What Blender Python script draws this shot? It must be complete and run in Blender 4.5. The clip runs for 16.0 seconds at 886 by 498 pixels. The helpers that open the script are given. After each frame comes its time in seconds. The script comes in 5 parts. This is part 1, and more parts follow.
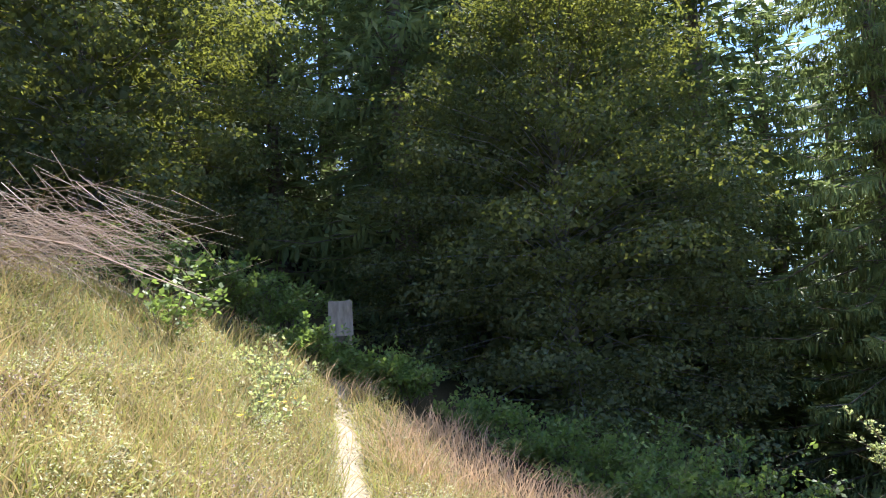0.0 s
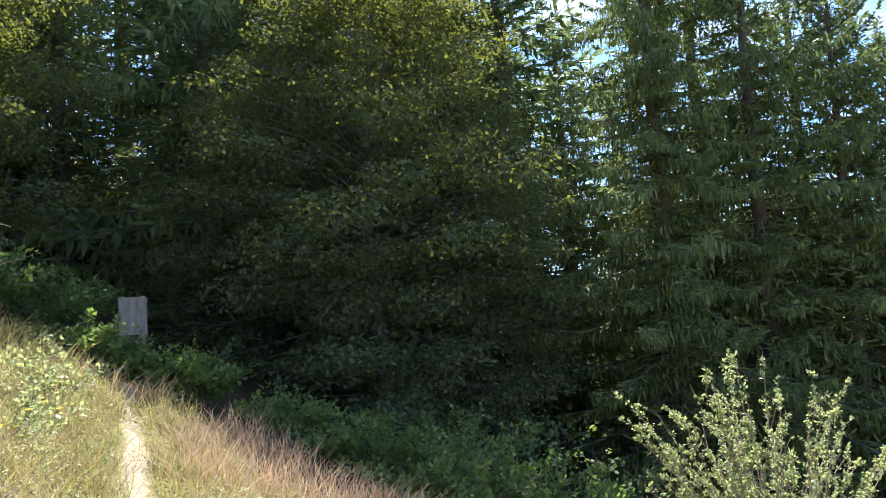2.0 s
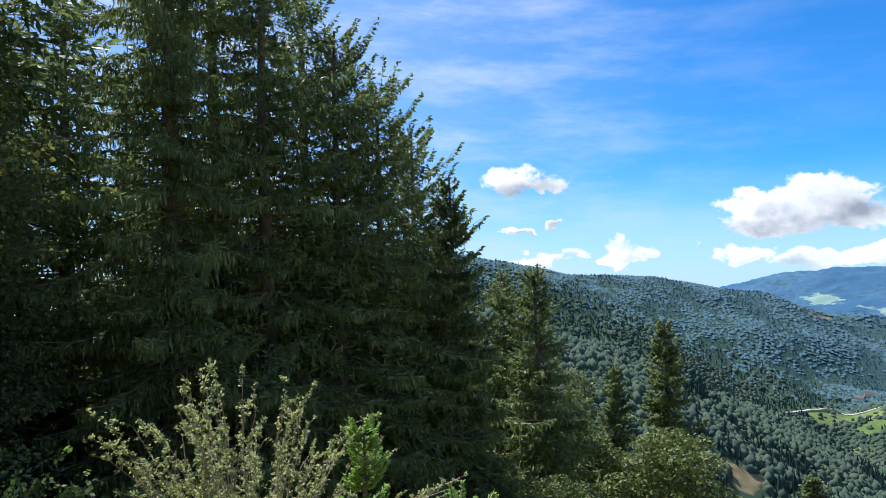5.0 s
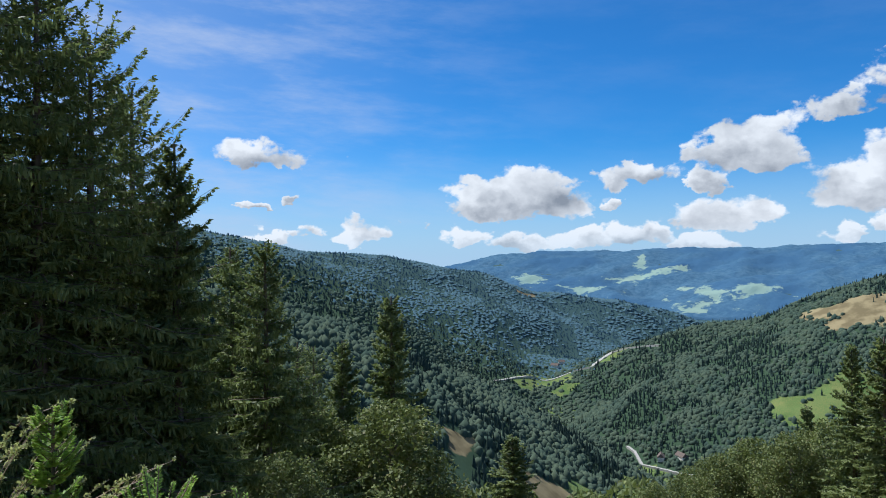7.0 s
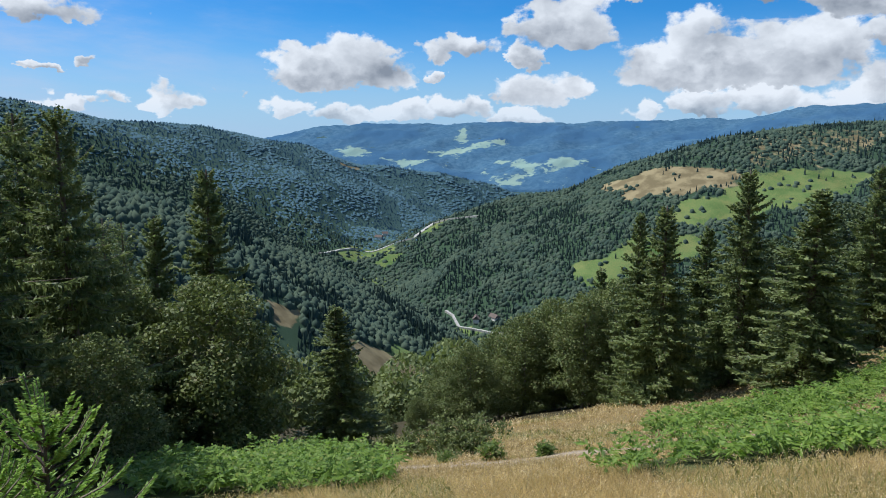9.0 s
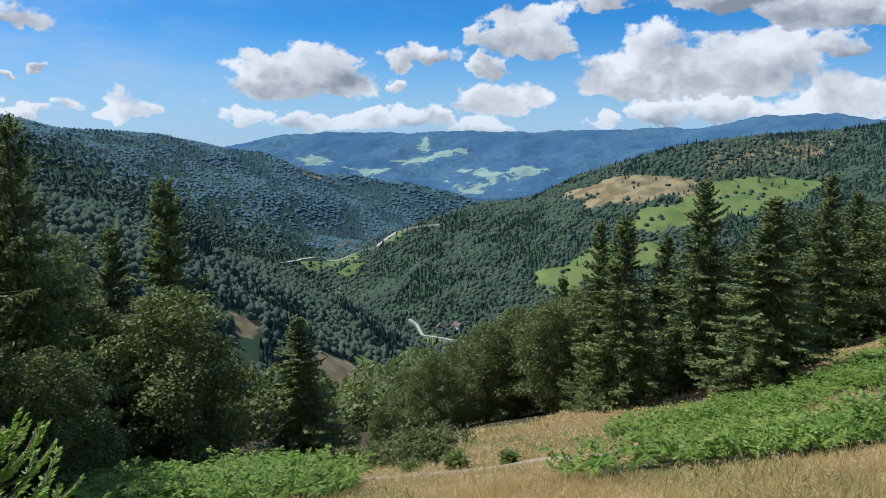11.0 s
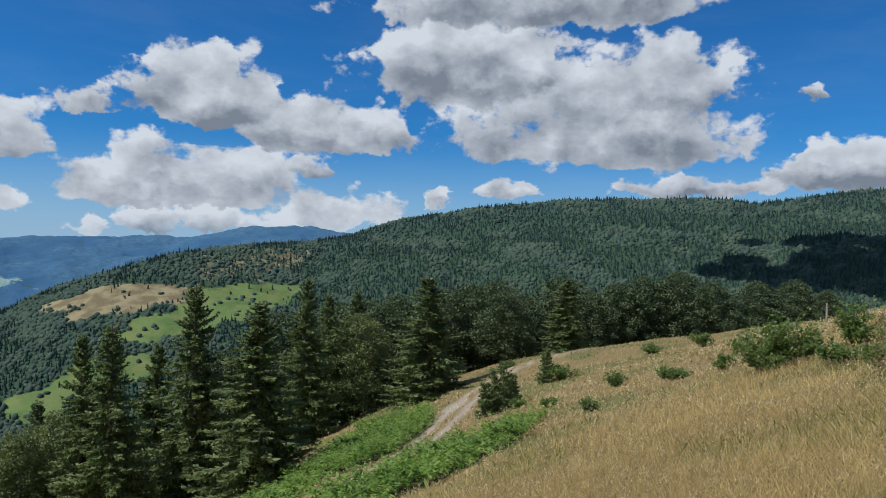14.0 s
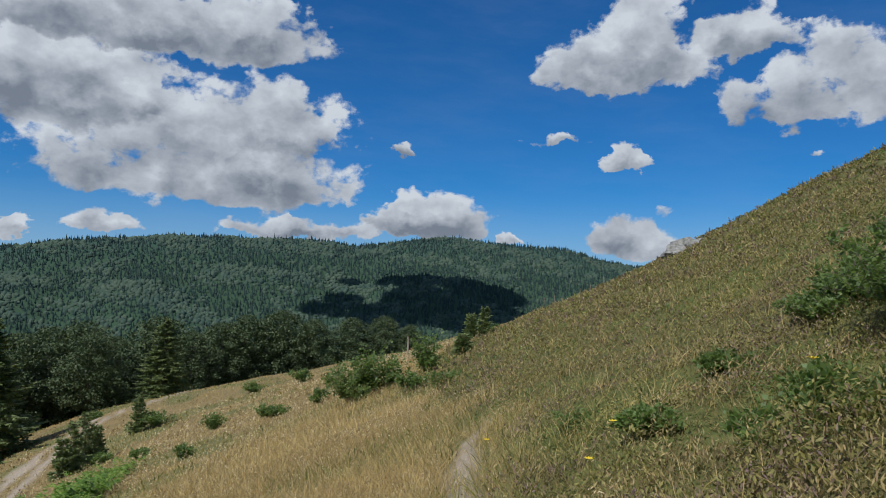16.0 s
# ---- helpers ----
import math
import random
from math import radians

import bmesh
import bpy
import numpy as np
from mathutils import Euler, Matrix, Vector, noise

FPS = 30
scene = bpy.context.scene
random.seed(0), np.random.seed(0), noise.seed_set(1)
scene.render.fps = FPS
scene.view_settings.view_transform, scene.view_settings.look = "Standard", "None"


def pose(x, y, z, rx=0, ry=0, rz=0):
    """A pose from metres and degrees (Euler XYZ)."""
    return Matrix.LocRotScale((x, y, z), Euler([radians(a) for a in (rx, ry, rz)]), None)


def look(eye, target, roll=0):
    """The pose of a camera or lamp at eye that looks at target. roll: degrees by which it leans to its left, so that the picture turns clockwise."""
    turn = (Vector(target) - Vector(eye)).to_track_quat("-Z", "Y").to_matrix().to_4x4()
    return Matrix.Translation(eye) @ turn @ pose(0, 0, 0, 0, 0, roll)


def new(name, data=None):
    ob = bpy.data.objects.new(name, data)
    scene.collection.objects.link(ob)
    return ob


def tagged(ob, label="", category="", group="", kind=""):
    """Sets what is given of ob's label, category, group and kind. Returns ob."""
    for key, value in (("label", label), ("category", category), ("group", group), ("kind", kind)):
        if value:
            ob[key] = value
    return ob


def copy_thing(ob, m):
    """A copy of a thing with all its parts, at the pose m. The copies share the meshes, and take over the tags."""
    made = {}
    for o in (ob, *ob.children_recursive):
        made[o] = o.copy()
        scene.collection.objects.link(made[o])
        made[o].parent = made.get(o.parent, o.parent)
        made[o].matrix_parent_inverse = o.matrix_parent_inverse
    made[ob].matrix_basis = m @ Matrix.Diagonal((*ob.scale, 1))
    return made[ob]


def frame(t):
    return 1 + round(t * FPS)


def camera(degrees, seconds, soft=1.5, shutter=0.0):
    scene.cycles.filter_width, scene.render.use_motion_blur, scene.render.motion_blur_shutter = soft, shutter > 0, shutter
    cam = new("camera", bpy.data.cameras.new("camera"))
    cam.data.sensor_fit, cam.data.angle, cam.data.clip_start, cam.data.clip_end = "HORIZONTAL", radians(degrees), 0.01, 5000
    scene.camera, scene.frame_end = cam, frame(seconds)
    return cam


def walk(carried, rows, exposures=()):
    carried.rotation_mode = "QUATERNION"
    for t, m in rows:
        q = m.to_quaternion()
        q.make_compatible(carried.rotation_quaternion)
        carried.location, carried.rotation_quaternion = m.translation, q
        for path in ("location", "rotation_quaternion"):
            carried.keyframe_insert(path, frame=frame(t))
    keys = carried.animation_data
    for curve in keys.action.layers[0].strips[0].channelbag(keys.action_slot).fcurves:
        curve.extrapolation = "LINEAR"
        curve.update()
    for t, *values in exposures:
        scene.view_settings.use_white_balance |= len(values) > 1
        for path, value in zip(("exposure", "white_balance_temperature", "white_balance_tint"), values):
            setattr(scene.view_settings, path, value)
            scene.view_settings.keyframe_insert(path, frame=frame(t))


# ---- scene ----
cam = camera(63.5, 16.0, soft=1.0)
# seconds, yaw, pitch, roll of a phone held at arm's length while its holder turns on the spot
EYE, ARM = 1.6, 0.45
ROWS = [
    (0.0, 0.39, 5.38, 3.41),
    (0.5, -1.10, 5.21, 3.36),
    (1.0, -4.45, 4.92, 3.53),
    (1.5, -9.13, 4.50, 3.65),
    (2.0, -14.48, 4.12, 3.64),
    (2.5, -20.52, 3.87, 3.50),
    (3.0, -26.80, 3.66, 3.27),
    (3.5, -33.85, 3.46, 3.06),
    (4.0, -39.64, 3.31, 2.83),
    (4.5, -44.89, 3.10, 2.47),
    (5.0, -51.94, 2.84, 2.16),
    (7.5, -76.62, -2.26, 0.91),
    (8.0, -80.03, -6.25, 0.73),
    (8.5, -83.49, -9.24, 0.38),
    (9.0, -86.84, -9.80, -0.03),
    (11.5, -91.84, -8.56, -0.15),
    (12.0, -97.91, -7.80, -0.48),
    (12.5, -108.44, -5.32, -0.84),
    (13.0, -118.19, -2.98, -0.90),
    (13.5, -123.85, -1.49, -1.00),
    (14.0, -128.67, -0.13, -1.00),
    (14.5, -135.58, 1.83, -0.99),
    (15.0, -145.28, 4.15, -0.82),
    (15.5, -153.78, 5.04, -1.01),
    (16.0, -159.37, 3.57, -1.31),
]


def eye_at(yaw):
    a = radians(-yaw)
    return ARM * math.sin(a), ARM * math.cos(a) - ARM, EYE


walk(cam, [(t, pose(*eye_at(yaw), 90 + pitch, roll, yaw)) for t, yaw, pitch, roll in ROWS],
     [(0.0, 1.8, 6100, 14), (1.0, 1.8, 6100, 14), (2.5, 1.65, 6050, 12), (3.5, 1.25, 6000, 10), (5.0, 0.65, 5950, 10), (7.5, 0.14, 5900, 9), (9.0, 0.12, 5900, 9), (12.5, 0.04, 5900, 9), (13.5, -0.15, 5900, 9), (14.5, -0.28, 5900, 9), (16.0, -0.33, 5900, 9)])

# ---- sky, sun ----
SUN_AZ, SUN_EL = 17.0, 55.0
sun_dir = Vector((math.sin(radians(SUN_AZ)) * math.cos(radians(SUN_EL)), math.cos(radians(SUN_AZ)) * math.cos(radians(SUN_EL)), math.sin(radians(SUN_EL))))
sun = new("sun", bpy.data.lights.new("sun", "SUN"))
sun.data.energy, sun.data.angle, sun.data.color = 4.9, radians(0.5), (1.0, 0.955, 0.88)
sun.matrix_world = look(sun_dir * 200, (0, 0, 0))


class Nodes:
    """Short hand for node trees: each call makes one node and returns its first output."""

    def __init__(self, tree):
        self.tree = tree
        tree.nodes.clear()

    def put(self, sock, value):
        if isinstance(value, bpy.types.NodeSocket):
            self.tree.links.new(value, sock)
        elif value is not None:
            sock.default_value = value

    def node(self, kind, inputs=(), **props):
        n = self.tree.nodes.new(kind)
        for k, v in props.items():
            setattr(n, k, v)
        for k, v in dict(inputs).items():
            self.put(n.inputs[k], v)
        return n

    def math(self, op, a, b=None, c=None, clamp=False):
        n = self.tree.nodes.new("ShaderNodeMath")
        n.operation, n.use_clamp = op, clamp
        for i, v in enumerate((a, b, c)):
            self.put(n.inputs[i], v)
        return n.outputs[0]

    def noise(self, vec, scale, detail=4.0, rough=0.55, color=False):
        n = self.node("ShaderNodeTexNoise", {"Vector": vec, "Scale": scale, "Detail": detail, "Roughness": rough})
        return n.outputs["Color" if color else "Fac"]

    def mix(self, f, a, b, blend="MIX"):
        n = self.node("ShaderNodeMix", data_type="RGBA", blend_type=blend)
        self.put(n.inputs[0], f), self.put(n.inputs[6], a), self.put(n.inputs[7], b)
        return n.outputs[2]

    def step(self, v, lo, hi, a=0.0, b=1.0):
        n = self.node("ShaderNodeMapRange", {"Value": v, "From Min": lo, "From Max": hi, "To Min": a, "To Max": b}, interpolation_type="SMOOTHSTEP")
        return n.outputs[0]


# cumulus: azimuth, elevation, half width, half height in degrees
CLOUDS_EAST = [
    (58.0, 4.1, 1.0, 0.24), (59.7, 8.0, 3.8, 1.1), (61.2, 4.1, 0.8, 0.29), (78.7, 4.4, 6.3, 2.07), (86.5, 3.8, 0.8, 0.43), (88.2, 5.9, 3.6, 1.07), (93.6, 5.2, 1.1, 1.07), (95.2, 2.9, 4.4, 1.37),
    (96.2, 7.7, 4.3, 2.45), (102.0, 10.2, 2.9, 1.1), (108.2, 5.1, 8.7, 2.87), (110.5, 11.8, 6.0, 3.54), (118.8, 5.9, 2.0, 0.89), (119.3, 9.4, 6.3, 2.82), (120.9, 2.9, 5.4, 1.91), (128.1, 3.8, 1.1, 0.67),
]
CLOUDS_SOUTH = [
    (131.5, 14.5, 9.0, 4.07), (133.4, 4.5, 2.2, 0.88), (135.9, 19.3, 14.6, 2.98), (140.9, 10.2, 11.3, 4.62), (145.8, 12.4, 5.9, 3.65), (147.6, 4.8, 5.4, 0.88), (155.8, 5.9, 2.3, 1.69), (156.2, 11.1, 1.1, 0.89),
    (160.0, 6.1, 3.0, 2.15), (165.0, 4.5, 1.0, 0.53), (168.0, 12.2, 2.2, 0.55), (173.5, 10.8, 1.7, 1.34), (173.6, 18.8, 5.6, 4.08), (174.7, 4.7, 3.9, 1.79), (182.3, 19.5, 3.1, 2.51), (187.0, 10.2, 0.9, 0.48),
    (187.9, 15.0, 6.0, 3.63),
]
CLOUDS_LOW = [
    (59.4, 1.6, 1.5, 0.62), (62.3, 2.0, 1.2, 0.78), (66.6, 1.8, 2.2, 1.03), (71.4, 2.2, 0.7, 0.33), (74.6, 1.5, 1.7, 0.88), (79.0, 0.9, 2.7, 0.78), (84.1, 0.9, 2.5, 0.89), (88.5, 1.3, 1.5, 0.88),
    (92.7, 0.7, 2.6, 0.76), (69.2, 2.6, 0.3, 0.26), (102.0, 1.1, 1.9, 0.87), (106.7, 1.4, 2.3, 0.95), (111.1, 1.8, 2.6, 1.14), (115.4, 1.6, 2.1, 0.9), (83.9, 1.1, 2.0, 0.87), (88.3, 1.4, 2.4, 0.98),
]
world = bpy.data.worlds.new("sky")
scene.world = world
world.use_nodes = True
w = Nodes(world.node_tree)
sky = w.node("ShaderNodeTexSky", sky_type="NISHITA", sun_disc=False, sun_elevation=radians(SUN_EL), sun_rotation=radians(SUN_AZ), altitude=900.0, air_density=1.0, dust_density=0.4, ozone_density=2.0).outputs[0]
coord = w.node("ShaderNodeTexCoord").outputs["Generated"]
sep = w.node("ShaderNodeSeparateXYZ", {"Vector": coord})
az = w.math("MULTIPLY", w.math("ARCTAN2", sep.outputs[0], sep.outputs[1]), 180 / math.pi)
az = w.math("ADD", az, w.math("MULTIPLY", w.math("LESS_THAN", az, -90.0), 360.0))
el = w.math("MULTIPLY", w.math("ARCSINE", sep.outputs[2]), 180 / math.pi)
flat = w.node("ShaderNodeCombineXYZ", {"X": az, "Y": w.math("MULTIPLY", el, 1.3), "Z": 3.1}).outputs[0]


def shifted(vec, by):
    return w.node("ShaderNodeVectorMath", {0: vec, 1: by}, operation="ADD").outputs[0]


def billow(vec, scale, detail=2.5):
    """Distance from the middle of the nearest puff, over several sizes of puff."""
    return w.node("ShaderNodeTexVoronoi", {"Vector": vec, "Scale": scale, "Detail": detail, "Roughness": 0.42, "Lacunarity": 2.4}, voronoi_dimensions="2D", feature="F1", normalize=True).outputs["Distance"]


drift = w.node("ShaderNodeVectorMath", {0: w.noise(flat, 0.42, 4.0, 0.55, color=True), 1: (0.5, 0.5, 0.5)}, operation="SUBTRACT").outputs[0]
bent = w.node("ShaderNodeVectorMath", {0: w.node("ShaderNodeVectorMath", {0: drift, 1: (4.4, 3.6, 0.0)}, operation="MULTIPLY").outputs[0], 1: flat}, operation="ADD").outputs[0]
puff = billow(bent, 0.30)
big = w.noise(flat, 0.20, 9.0, 0.56)
bend = w.node("ShaderNodeSeparateXYZ", {"Vector": drift})
waz = w.math("MULTIPLY_ADD", bend.outputs[0], 5.5, az)
wel = w.math("MULTIPLY_ADD", bend.outputs[1], 3.0, el)
field = shade = None
for a0, e0, wa, we in CLOUDS_EAST + CLOUDS_SOUTH + CLOUDS_LOW:
    dx = w.math("MULTIPLY", w.math("SUBTRACT", waz, a0), 1 / wa)
    dy0 = w.math("MULTIPLY", w.math("SUBTRACT", wel, e0 - 0.3 * we), 1 / we)
    dy = w.math("MAXIMUM", w.math("MULTIPLY", dy0, 0.78), w.math("MULTIPLY", dy0, -1.9))
    one = w.math("MULTIPLY", w.math("SUBTRACT", 1.0, w.math("ADD", w.math("MULTIPLY", dx, dx), w.math("MULTIPLY", dy, dy))), min(1.0, 0.55 + 0.2 * we))
    if field is None:
        field, shade = one, dy0
    else:
        shade = w.node("ShaderNodeMix", {0: w.step(w.math("SUBTRACT", one, field), -0.4, 0.4), 2: shade, 3: dy0}).outputs[0]
        field = w.math("SMOOTH_MAX", field, one, 0.35)
field = w.math("MAXIMUM", field, -1.6)
field = w.math("ADD", field, w.math("MULTIPLY_ADD", w.math("SUBTRACT", 0.40, puff), 1.5, w.math("MULTIPLY", w.math("SUBTRACT", big, 0.5), 3.4)))
cover = w.step(field, 0.0, 0.42)
# light from the sun's side: how the puffs fall away towards it
relief = w.math("SUBTRACT", billow(shifted(bent, (-0.75, 1.35, 0.0)), 0.30), puff)
swell = w.math("SUBTRACT", big, w.noise(shifted(flat, (-1.3, 2.3, 0.0)), 0.20, 5.0, 0.5))
tone = w.math("MULTIPLY_ADD", relief, 0.95, w.math("MULTIPLY_ADD", swell, 2.3, w.step(shade, -0.6, 0.8, 0.12, 0.82)))
tone = w.math("ADD", tone, w.step(field, 1.1, 0.1, -0.04, 0.26))
tone = w.math("ADD", tone, w.step(el, 6.0, 1.0, 0.0, 0.35))
cloud_col = w.mix(w.math("MULTIPLY", tone, 0.82, clamp=True), (2.3, 2.55, 2.95, 1), (7.5, 7.6, 7.7, 1))
# thin high veils and streaks, denser towards the sun
streak_at = w.node("ShaderNodeCombineXYZ", {"X": w.math("MULTIPLY_ADD", el, 1.1, w.math("MULTIPLY", az, 0.20)), "Y": w.math("MULTIPLY_ADD", az, -0.22, w.math("MULTIPLY", el, 0.5)), "Z": 0.0}).outputs[0]
cirrus = w.math("MULTIPLY", w.step(w.noise(streak_at, 0.30, 7.0, 0.62), 0.38, 0.80), w.step(az, 85.0, 50.0, 0.06, 0.6))
cirrus = w.math("ADD", cirrus, w.step(az, 80.0, 35.0, 0.0, 0.32))
# one old vapour trail
trail = w.math("ABSOLUTE", w.math("SUBTRACT", el, w.math("MULTIPLY_ADD", az, -0.012, 8.62)))
trail = w.math("MULTIPLY", w.step(trail, 0.11, 0.03), w.math("MULTIPLY", w.step(az, 104.0, 109.0), w.step(az, 120.0, 117.0, 0.0, 0.45)))
sky = w.mix(1.0, sky, (0.19, 0.60, 0.97, 1), "MULTIPLY")
sky = w.mix(w.step(el, 9.0, -1.0, 0.0, 0.75), sky, (4.3, 5.5, 7.0, 1))
body = w.mix(w.math("MAXIMUM", cirrus, trail), sky, (4.6, 5.2, 6.5, 1))
body = w.mix(w.math("MULTIPLY", cover, w.step(el, 0.0, 2.5, 0.75, 1.0)), body, cloud_col)
# broken cumulus added overhead, out of view, as white fill for the shade
overhead = w.math("MULTIPLY", w.step(w.noise(coord, 2.6, 6.0, 0.55), 0.51, 0.61), w.step(el, 27.0, 36.0))
body = w.mix(overhead, body, (5.6, 5.8, 6.1, 1))
bg = w.node("ShaderNodeBackground", {"Color": body, "Strength": 0.105})
w.tree.links.new(bg.outputs[0], w.node("ShaderNodeOutputWorld").inputs[0])


# ---- materials ----
def material(name):
    m = bpy.data.materials.new(name)
    m.use_nodes = True
    return m, Nodes(m.node_tree)


def finish(n, shader, displacement=None):
    n.tree.links.new(shader, n.node("ShaderNodeOutputMaterial").inputs[0])


def foliage(name, dark, light, through_light, gloss=0.35, translucent=0.45, tip=None, scale=0.5, blotch=None, rough=0.55):
    """Leaves or needles: two greens mixed by piece and by patch, light shining through them."""
    m, n = material(name)
    geo = n.node("ShaderNodeNewGeometry")
    patch = n.noise(geo.outputs["Position"], scale, 3.0)
    mixv = n.math("ADD", n.math("MULTIPLY", geo.outputs["Random Per Island"], 0.65), n.math("MULTIPLY", n.step(patch, 0.3, 0.7), 0.45), clamp=True)
    col = n.mix(mixv, (*dark, 1), (*light, 1))
    if blotch:
        col = n.mix(n.step(n.noise(geo.outputs["Position"], 0.32, 5.0, 0.65), 0.46, 0.62, 0.0, 0.85), col, (*blotch, 1))
    if tip:
        col = n.mix(n.math("MULTIPLY", n.math("GREATER_THAN", geo.outputs["Random Per Island"], 0.9), 0.75), col, (*tip, 1))
    p = n.node("ShaderNodeBsdfPrincipled", {"Base Color": col, "Roughness": rough, "Specular IOR Level": gloss}).outputs[0]
    if translucent:
        tr = n.node("ShaderNodeBsdfTranslucent", {"Color": n.mix(mixv, (*through_light, 1), (*(c * 1.3 for c in through_light), 1))}).outputs[0]
        mx = n.node("ShaderNodeMixShader", {0: translucent})
        n.put(mx.inputs[1], p), n.put(mx.inputs[2], tr)
        p = mx.outputs[0]
    finish(n, p)
    return m


def bark(name, dark, light, scale=6.0):
    m, n = material(name)
    at = n.node("ShaderNodeMapping", {"Vector": n.node("ShaderNodeNewGeometry").outputs["Position"], "Scale": (1, 1, 0.25)}).outputs[0]
    f = n.noise(at, scale, 6.0, 0.65)
    col = n.mix(n.step(f, 0.3, 0.7), (*dark, 1), (*light, 1))
    col = n.mix(n.step(n.noise(at, 1.3, 3.0), 0.52, 0.7, 0.0, 0.5), col, (0.10, 0.12, 0.06, 1))
    bump = n.node("ShaderNodeBump", {"Strength": 0.7, "Distance": 0.03, "Height": f}).outputs[0]
    finish(n, n.node("ShaderNodeBsdfPrincipled", {"Base Color": col, "Roughness": 0.9, "Normal": bump}).outputs[0])
    return m


needles = foliage("spruce_needles", (0.064, 0.092, 0.036), (0.205, 0.238, 0.090), (0.34, 0.43, 0.14), 0.18, 0.2)
needles_young = foliage("young_spruce_needles", (0.15, 0.26, 0.06), (0.32, 0.46, 0.12), (0.40, 0.58, 0.12), 0.3, 0.4)
beech_leaf = foliage("beech_leaves", (0.052, 0.066, 0.040), (0.118, 0.135, 0.074), (0.30, 0.32, 0.05), 0.05, 0.28, None, 0.5, None, 0.75)
wood_leaf = foliage("broadleaf_clumps", (0.066, 0.094, 0.036), (0.198, 0.228, 0.080), (0.26, 0.33, 0.08), 0.15, 0.15, (0.15, 0.13, 0.06))
# broadleaf_clumps again, darkened: the farther row's shade is in the colour
shade_leaf = foliage("shaded_broadleaf_clumps", (0.044, 0.066, 0.030), (0.112, 0.140, 0.062), (0.12, 0.16, 0.04), 0.15, 0.12)
thorn_leaf = foliage("thorn_bush_leaves", (0.12, 0.155, 0.060), (0.28, 0.32, 0.15), (0.45, 0.50, 0.18), 0.45, 0.45, (0.34, 0.22, 0.08))
bramble_leaf = foliage("bramble_leaves", (0.048, 0.080, 0.022), (0.150, 0.205, 0.058), (0.30, 0.42, 0.08), 0.35, 0.3)
fern_leaf = foliage("bracken_fronds", (0.055, 0.108, 0.020), (0.235, 0.335, 0.064), (0.24, 0.40, 0.05), 0.2, 0.3, (0.26, 0.28, 0.07))
dry_blade = foliage("dry_meadow_grass", (0.29, 0.195, 0.072), (0.82, 0.63, 0.285), (0.60, 0.47, 0.19), 0.15, 0.42, (0.34, 0.23, 0.11), 0.12)
green_blade = foliage("green_grass_blades", (0.13, 0.135, 0.034), (0.34, 0.30, 0.09), (0.34, 0.36, 0.09), 0.25, 0.35, (0.48, 0.36, 0.14))
pink_blade = foliage("reddish_bent_grass", (0.36, 0.23, 0.15), (0.58, 0.42, 0.28), (0.5, 0.34, 0.2), 0.2, 0.35)
seed_head_straw = foliage("pale_seed_heads", (0.52, 0.40, 0.20), (0.88, 0.72, 0.42), (0.6, 0.48, 0.25), 0.2, 0.35)
heather = foliage("heather_and_bilberry", (0.095, 0.085, 0.026), (0.300, 0.262, 0.082), (0.25, 0.25, 0.07), 0.15, 0.2, (0.36, 0.30, 0.14), 0.8, (0.190, 0.135, 0.070))
dead_twig = foliage("dead_twigs", (0.20, 0.14, 0.10), (0.42, 0.31, 0.23), (0.3, 0.2, 0.15), 0.2, 0.0)
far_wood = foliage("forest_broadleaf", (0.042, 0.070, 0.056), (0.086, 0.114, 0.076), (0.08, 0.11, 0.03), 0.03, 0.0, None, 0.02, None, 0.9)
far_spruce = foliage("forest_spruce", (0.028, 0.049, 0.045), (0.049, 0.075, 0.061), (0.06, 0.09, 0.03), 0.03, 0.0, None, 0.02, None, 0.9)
# forest colours again with air haze painted in: bluer and lighter
hazed_hill_wood = foliage("hazed_hill_broadleaf", (0.056, 0.108, 0.138), (0.082, 0.142, 0.168), (0.08, 0.11, 0.03), 0.03, 0.0, None, 0.02, None, 0.9)
hazed_hill_spruce = foliage("hazed_hill_spruce", (0.050, 0.100, 0.130), (0.072, 0.128, 0.156), (0.06, 0.09, 0.03), 0.03, 0.0, None, 0.02, None, 0.9)

rock_grey = bark("weathered_rock", (0.16, 0.15, 0.13), (0.34, 0.32, 0.28), 4.0)
board_wood = bark("weathered_board", (0.24, 0.20, 0.16), (0.40, 0.34, 0.28), 8.0)
flower_yellow = foliage("yellow_petals", (0.75, 0.5, 0.02), (0.8, 0.6, 0.04), (0.7, 0.5, 0.05), 0.2, 0.2)
wall_plaster = bark("pale_plaster", (0.62, 0.59, 0.53), (0.75, 0.72, 0.66), 0.6)
roof_tile = bark("brown_roof_tiles", (0.10, 0.075, 0.065), (0.17, 0.125, 0.105), 1.5)
road_grey = bark("pale_road_surface", (0.36, 0.34, 0.31), (0.46, 0.44, 0.40), 0.4)
herb_leaf = foliage("bank_herb_leaves", (0.13, 0.125, 0.034), (0.42, 0.355, 0.115), (0.36, 0.38, 0.10), 0.3, 0.35, (0.42, 0.32, 0.13))
spruce_bark = bark("spruce_bark", (0.09, 0.065, 0.05), (0.22, 0.17, 0.135))
beech_bark = bark("beech_bark", (0.10, 0.09, 0.075), (0.24, 0.22, 0.19), 3.0)

